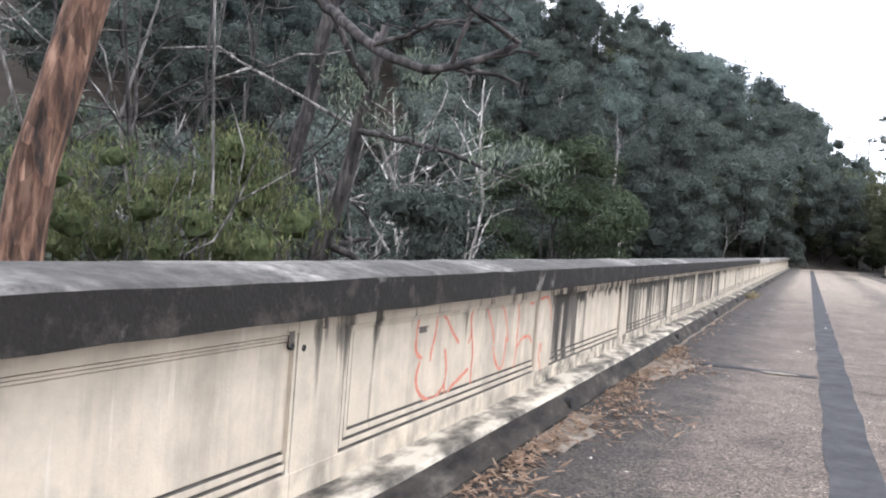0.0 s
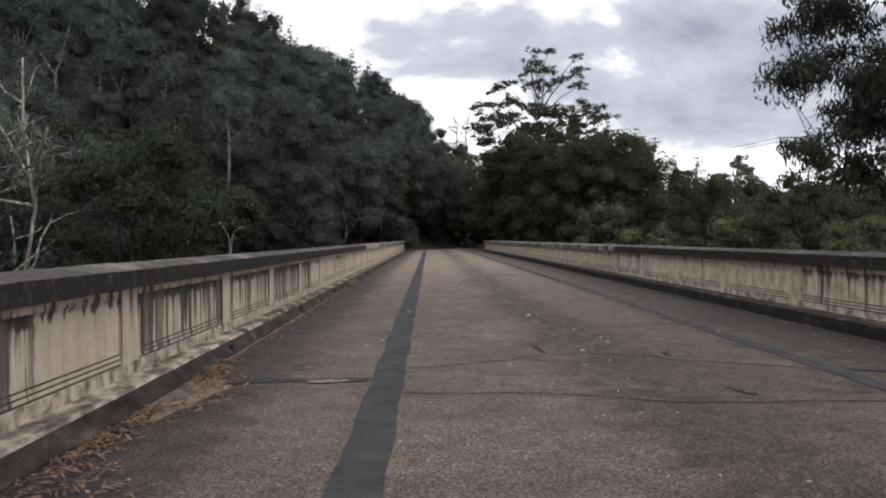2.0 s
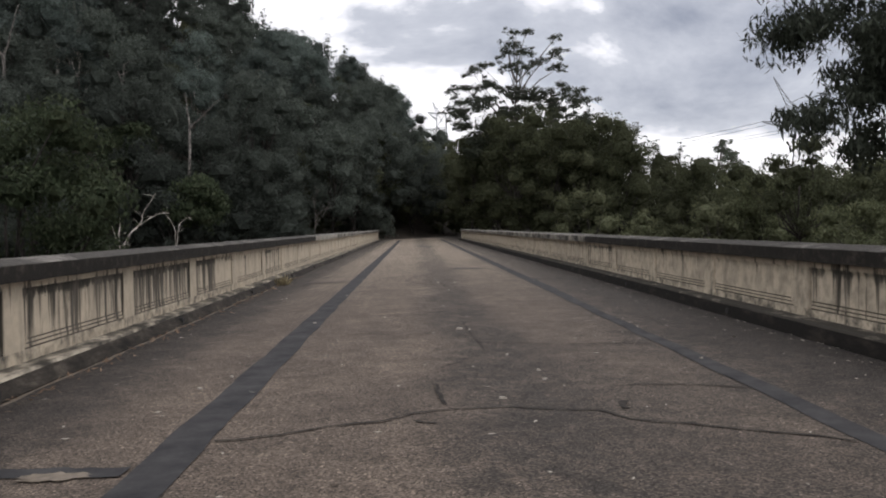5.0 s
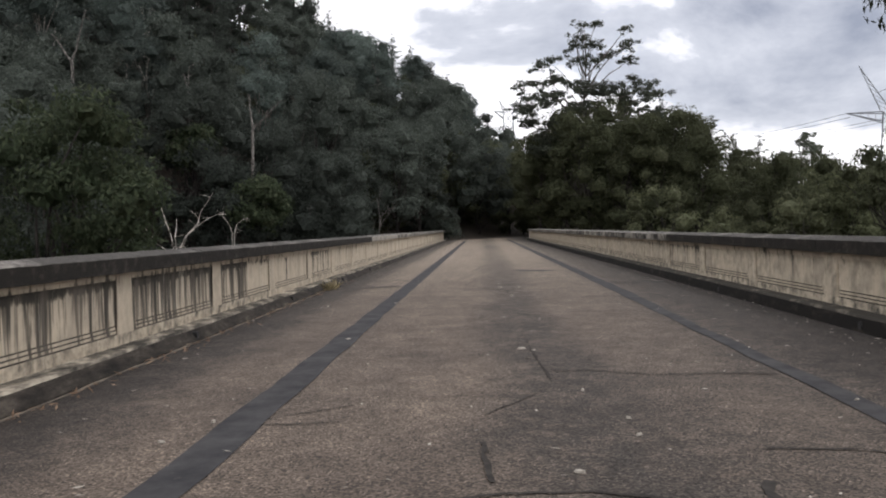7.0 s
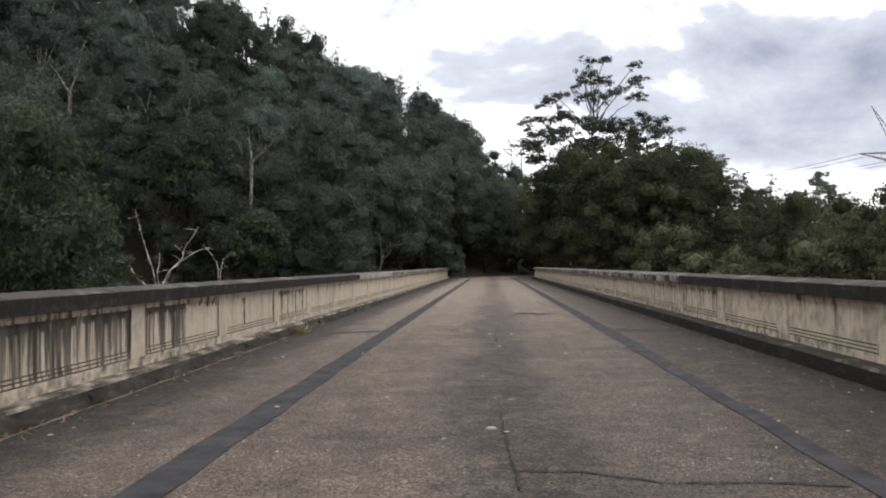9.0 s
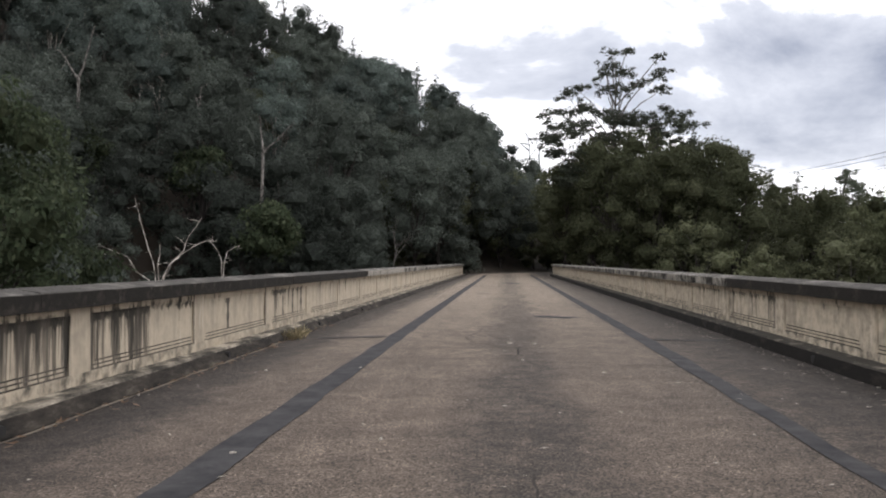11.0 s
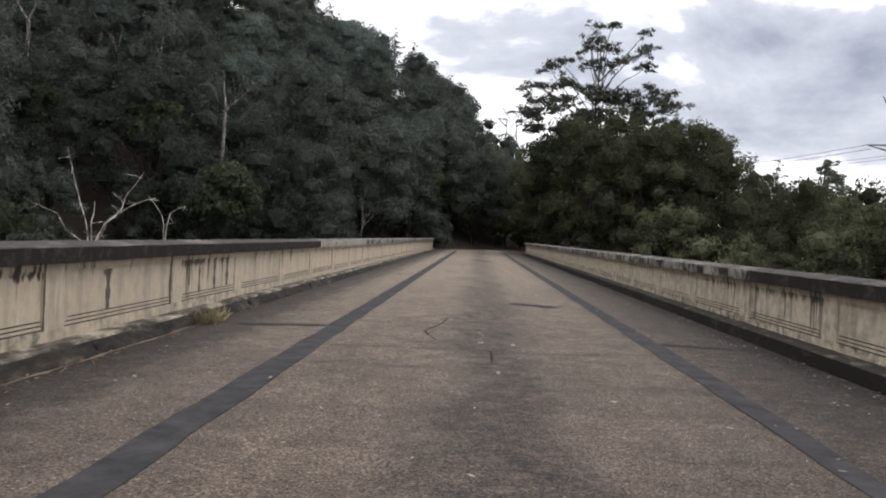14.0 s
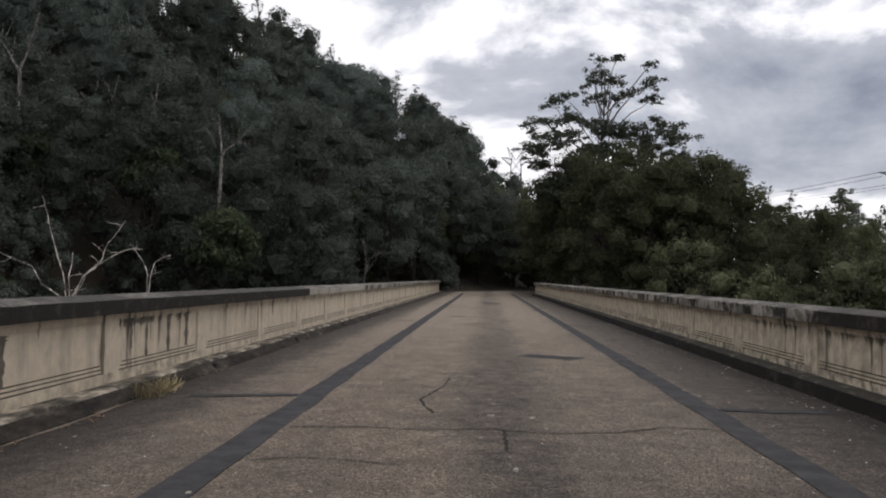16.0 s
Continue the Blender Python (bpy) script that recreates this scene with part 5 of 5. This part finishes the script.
# ---- small things on the bridge ----
def leaf_litter():
    rng = np.random.default_rng(11)
    n = 2300
    t = rng.random(n)
    y = np.where(t < 0.86, 4.0 + 8.5 * rng.random(n), 12 + 20 * rng.random(n))
    drift = 0.5 + 0.5 * np.sin(y * 1.9 + 1.0)
    x = LK + 0.03 + np.abs(rng.normal(size=n)) * (0.12 + 0.28 * drift * (y < 12))
    ang, ln = rng.random(n) * 6.28, 0.02 + 0.045 * rng.random(n)
    c = np.stack([x, y, 0.04 + 0.00934 * x - 0.00202 * x * x + 0.012 + 0.03 * rng.random(n)], 1)
    ax = np.stack([np.cos(ang), np.sin(ang), rng.normal(size=n) * 0.25], 1) * ln[:, None]
    sd = np.stack([-np.sin(ang), np.cos(ang), rng.normal(size=n) * 0.3], 1) * 0.011
    q = np.stack([c - ax, c + sd, c + ax, c - sd], 1).reshape(-1, 3)
    ob = new("leaf_litter", leaf_mesh("leaf_litter", q, np.arange(len(q)).reshape(-1, 4), LITTER))
    tagged(ob, "dry brown gum leaves drifted along the kerb", "leaf litter", kind="stuff")
    n = 800
    side = rng.random(n) < 0.5
    y = 2 + 45 * rng.random(n)
    x = np.where(side, RK - np.abs(rng.normal(size=n)) * 0.35, rng.uniform(LK + 0.1, RK - 0.1, n))
    ang, ln = rng.random(n) * 6.28, 0.015 + 0.03 * rng.random(n)
    c = np.stack([x, y, 0.04 + 0.00934 * x - 0.00202 * x * x + 0.012 + 0.004 * rng.random(n)], 1)
    ax = np.stack([np.cos(ang), np.sin(ang), np.zeros(n)], 1) * ln[:, None]
    sd = np.stack([-np.sin(ang), np.cos(ang), rng.normal(size=n) * 0.2], 1) * 0.010
    q = np.stack([c - ax, c + sd, c + ax, c - sd], 1).reshape(-1, 3)
    ob = new("leaf_scraps", leaf_mesh("leaf_scraps", q, np.arange(len(q)).reshape(-1, 4), PALE_BIT))
    tagged(ob, "pale scraps of bark and leaf on the road", "leaf litter", kind="stuff")


leaf_litter()


def silt_patch(cx, cy, rx, ry, seed, lift=0.005):
    rng = random.Random(seed)
    verts = [(cx, cy, road_z(cx) + lift)]
    n = 28
    for i in range(n):
        a = 6.283 * i / n
        k = 0.75 + 0.5 * rng.random()
        x = max(LK + 0.005, cx + rx * k * math.cos(a))
        verts.append((x, cy + ry * k * math.sin(a), road_z(x) + lift))
    ob = new("silt_patch", mesh_from("silt_patch", verts, [(0, 1 + i, 1 + (i + 1) % n) for i in range(n)], DIRT))
    tagged(ob, "patch of pale brown silt against the kerb", "silt", "silt patches", "structure")


silt_patch(-4.25, 10.2, 0.3, 1.0, 1)
silt_patch(-4.35, 6.0, 0.2, 0.8, 2)
silt_patch(-2.95, 10.72, 0.22, 0.09, 3, 0.012)
silt_rng = random.Random(12)
silt_line = [(LK + 0.03 + 0.015 * math.sin(i * 0.7), 12.5 + 0.25 * i) for i in range(64)]
tagged(new("silt_line", ribbon("silt_line", silt_line, [0.06 * (0.35 + 0.65 * abs(math.sin(i * 0.61))) for i in range(64)], 0.006, DIRT, silt_rng, 0.5)),
       "thin line of pale silt along the kerb", "silt", "silt patches", "structure")


def scrap(x, y, size, turn, seed):
    rng = random.Random(seed)
    n = 9
    pts = [(math.cos(6.283 * i / n) * size * rng.uniform(0.7, 1.1), math.sin(6.283 * i / n) * size * 0.5 * rng.uniform(0.7, 1.1)) for i in range(n)]
    verts = [(px, py, 0.0) for px, py in pts] + [(px * 0.8, py * 0.8, 0.012 + 0.008 * rng.random()) for px, py in pts]
    faces = [(i, (i + 1) % n, n + (i + 1) % n, n + i) for i in range(n)] + [tuple(n + i for i in range(n))]
    ob = new("litter_scrap", mesh_from("litter_scrap", verts, faces, PALE_BIT))
    ob.matrix_basis = pose(x, y, road_z(x) + 0.001, 0, 0, turn)
    tagged(ob, "small flat pale scrap lying on the road", "litter", "pale scraps on the road")


for i, (x, y, size) in enumerate(((-0.10, 17.35, 0.07), (0.49, 13.37, 0.05), (0.30, 14.88, 0.035), (0.5, 13.85, 0.035), (-0.13, 27.08, 0.07), (0.31, 26.99, 0.08), (0.05, 24.58, 0.06), (-3.51, 23.55, 0.05), (2.33, 14.33, 0.04), (2.4, 17.11, 0.04), (-2.6, 14.04, 0.05), (-2.77, 13.46, 0.05), (-2.31, 18.61, 0.05), (-1.23, 19.12, 0.04), (-4.38, 21.48, 0.04), (0.0, 12.56, 0.05), (-2.22, 23.73, 0.04))):
    scrap(x, y, size * 0.7, i * 47, i)


def grass_tuft(x, y, size, seed):
    nrg = np.random.default_rng(seed)
    n = 70
    a, lean = nrg.random(n) * 6.28, nrg.random(n) ** 0.7
    root = np.stack([nrg.normal(size=n) * size * 0.25, nrg.normal(size=n) * size * 0.35, np.zeros(n)], 1)
    out = np.stack([np.cos(a) * lean, np.sin(a) * lean, 1.1 - 0.6 * lean], 1) * (size * (0.5 + 0.7 * nrg.random(n)))[:, None]
    sd = np.stack([-np.sin(a), np.cos(a), np.zeros(n)], 1) * 0.006
    q = np.stack([root - sd, root + sd, root + out * 0.6 + sd * 0.8 + np.array([0, 0, 0.02]), root + out], 1).reshape(-1, 3)
    ob = new("grass_tuft", leaf_mesh("grass_tuft", q, np.arange(len(q)).reshape(-1, 4), GRASS))
    ob.location = (x, y, road_z(x) + 0.002)
    tagged(ob, "dry yellow-green grass tuft growing at the kerb", "grass", "grass tufts")


grass_tuft(-4.34, 28.25, 0.33, 1)
grass_tuft(-4.36, 28.85, 0.26, 2)


def drain(x, y, z, side):
    bm = bmesh.new()
    bmesh.ops.create_cone(bm, cap_ends=True, segments=14, radius1=0.055, radius2=0.05, depth=0.06)
    bmesh.ops.rotate(bm, verts=bm.verts[:], matrix=Matrix.Rotation(radians(90), 3, "Y"))
    me = bpy.data.meshes.new("drain_hole")
    bm.to_mesh(me)
    bm.free()
    me.materials.append(HOLE)
    ob = new("drain_hole", me)
    ob.location = (x - side * 0.028, y, z)
    tagged(ob, "round dark drain hole in the kerb", "drain hole", "kerb drain holes", "structure")


for y in (6.8, 13.15, 19.1, 24.9, 31.2, 36.9, 43.0, 49.0):
    drain(LK - 0.03, y, road_z(LK) + 0.08, 1)
for y in (5.8, 12.0, 18.3, 24.4, 30.7, 37.0):
    drain(RK + 0.01, y, road_z(RK) + 0.085, -1)


# ---- red sprayed scrawl on one panel ----
FIRST_STROKES = [
    [(4.591, 0.95), (4.411, 0.954), (4.351, 0.885), (4.33, 0.781), (4.346, 0.688), (4.432, 0.639)],
    [(4.41, 0.627), (4.368, 0.547), (4.389, 0.467), (4.478, 0.395), (4.602, 0.362), (4.726, 0.384), (4.804, 0.444), (4.818, 0.542), (4.775, 0.665)],
    [(4.622, 0.951), (4.623, 0.893), (4.602, 0.767), (4.564, 0.675), (4.56, 0.609)],
    [(4.619, 0.926), (4.763, 0.866), (4.877, 0.771), (5.01, 0.678)],
    [(4.804, 0.444), (4.83, 0.345), (4.927, 0.396), (5.065, 0.436), (5.211, 0.481)],
]
MIDDLE_STROKES = [
    [(5.17, 0.663), (5.223, 0.726), (5.203, 0.811), (5.217, 0.882), (5.29, 0.924), (5.434, 0.91), (5.528, 0.858), (5.637, 0.734), (5.703, 0.61)],
    [(5.231, 0.725), (5.275, 0.585), (5.267, 0.477), (5.277, 0.347)],
    [(5.687, 0.592), (5.74, 0.487), (5.85, 0.399), (5.925, 0.421), (5.959, 0.519), (5.959, 0.642)],
    [(5.538, 0.911), (5.651, 0.939), (5.8, 0.89), (5.85, 0.883), (5.952, 0.745), (6.007, 0.596)],
]
LAST_STROKES = [
    [(5.999, 0.894), (6.064, 0.939), (6.176, 0.908), (6.238, 0.806), (6.234, 0.635), (6.231, 0.464), (6.186, 0.342)],
    [(6.242, 0.527), (6.377, 0.59), (6.554, 0.589), (6.63, 0.53)],
    [(6.213, 0.889), (6.375, 0.927), (6.563, 0.871), (6.64, 0.89)],
]
POST_STROKES = [[(6.73, 0.90), (6.943, 0.91), (7.05, 0.817), (7.10, 0.70)], [(6.815, 0.469), (6.792, 0.40), (6.86, 0.30), (6.88, 0.2)], [(6.80, 0.47), (6.84, 0.50), (6.85, 0.42)]]


def graffiti():
    rng = random.Random(3)
    base = tagged(new("graffiti"), "thin red spray-painted scrawl on the parapet panel", "graffiti") or bpy.data.objects["graffiti"]
    foot = Vector(FIRST_STROKES[0][0])
    base.location = (LX, foot.x, foot.y)
    for line, depth in [(g, -0.0165) for g in FIRST_STROKES + MIDDLE_STROKES + LAST_STROKES] + [(g, 0.0055) for g in POST_STROKES]:
        verts, faces, fine = [], [], []
        for i in range(len(line) - 1):
            p = [Vector(line[max(0, min(len(line) - 1, i + k))]) for k in (-1, 0, 1, 2)]
            for s in range(8):
                t = s / 8
                fine.append(0.5 * ((2 * p[1]) + (p[2] - p[0]) * t + (2 * p[0] - 5 * p[1] + 4 * p[2] - p[3]) * t * t + (3 * p[1] - p[0] - 3 * p[2] + p[3]) * t ** 3))
        fine.append(Vector(line[-1]))
        for i, q in enumerate(fine):
            d = (fine[min(i + 1, len(fine) - 1)] - fine[max(i - 1, 0)]).normalized()
            n = Vector((-d.y, d.x)) * 0.0125 * rng.uniform(0.7, 1.3)
            k = len(verts)
            verts += [(depth, *(q + n - foot)), (depth, *(q - n - foot))]
            if i:
                faces.append((k - 2, k - 1, k + 1, k))
        part("stroke", mesh_from("stroke", verts, faces, RED_PAINT), base)


graffiti()


# ---- single run-off stains and form holes on the west parapet ----
STAIN = plain("run_off_stain", (0.075, 0.066, 0.055), (0.15, 0.13, 0.105), 7)


def wall_stain(y, z0, z1, w, seed, depth=-0.0165):
    rng = random.Random(seed)
    verts, faces = [], []
    n = 16
    for i in range(n + 1):
        z = z1 + (z0 - z1) * i / n
        k = w / 2 * (1.15 if i < 2 else 0.85 + 0.2 * math.sin(i * 0.8 + seed)) * rng.uniform(0.8, 1.15)
        verts += [(LX + depth, y - k, z), (LX + depth, y + k * rng.uniform(0.8, 1.2), z)]
        if i:
            q = 2 * i
            faces.append((q - 2, q - 1, q + 1, q))
    ob = new("run_off_stain", mesh_from("run_off_stain", verts, faces, STAIN))
    tagged(ob, "brown-black run-off stain down the parapet", "stain", "run-off stains", "structure")


for i, (y, z0, z1, w, d) in enumerate(((25.84, 0.36, 0.88, 0.13, -0.0165), (25.82, 0.80, 0.87, 0.26, -0.0164), (28.77, 0.52, 0.9, 0.06, -0.0165), (29.25, 0.36, 0.9, 0.09, -0.0165), (29.05, 0.84, 0.89, 0.5, -0.0164),
                                       (30.03, 0.36, 0.9, 0.13, -0.0165), (30.76, 0.4, 0.9, 0.16, -0.0165), (27.93, 0.24, 0.99, 0.07, 0.0055), (24.28, 0.24, 0.99, 0.05, 0.0055), (3.26, 0.92, 0.985, 0.04, 0.0055), (2.98, 0.86, 0.93, 0.05, 0.0055), (4.42, 0.80, 0.84, 0.14, -0.0164), (4.9, 0.885, 0.925, 0.16, -0.0164))):
    wall_stain(y, z0, z1, w, i, d)


def form_hole(y, z):
    bm = bmesh.new()
    bmesh.ops.create_cone(bm, cap_ends=True, segments=12, radius1=0.017, radius2=0.017, depth=0.02)
    bmesh.ops.rotate(bm, verts=bm.verts[:], matrix=Matrix.Rotation(radians(90), 3, "Y"))
    me = bpy.data.meshes.new("form_hole")
    bm.to_mesh(me)
    bm.free()
    me.materials.append(HOLE)
    ob = new("form_hole", me)
    ob.location = (LX - 0.004, y, z)
    tagged(ob, "small dark formwork hole in the parapet", "hole", "formwork holes", "structure")


form_hole(2.99, 0.86)
form_hole(3.085, 0.844)
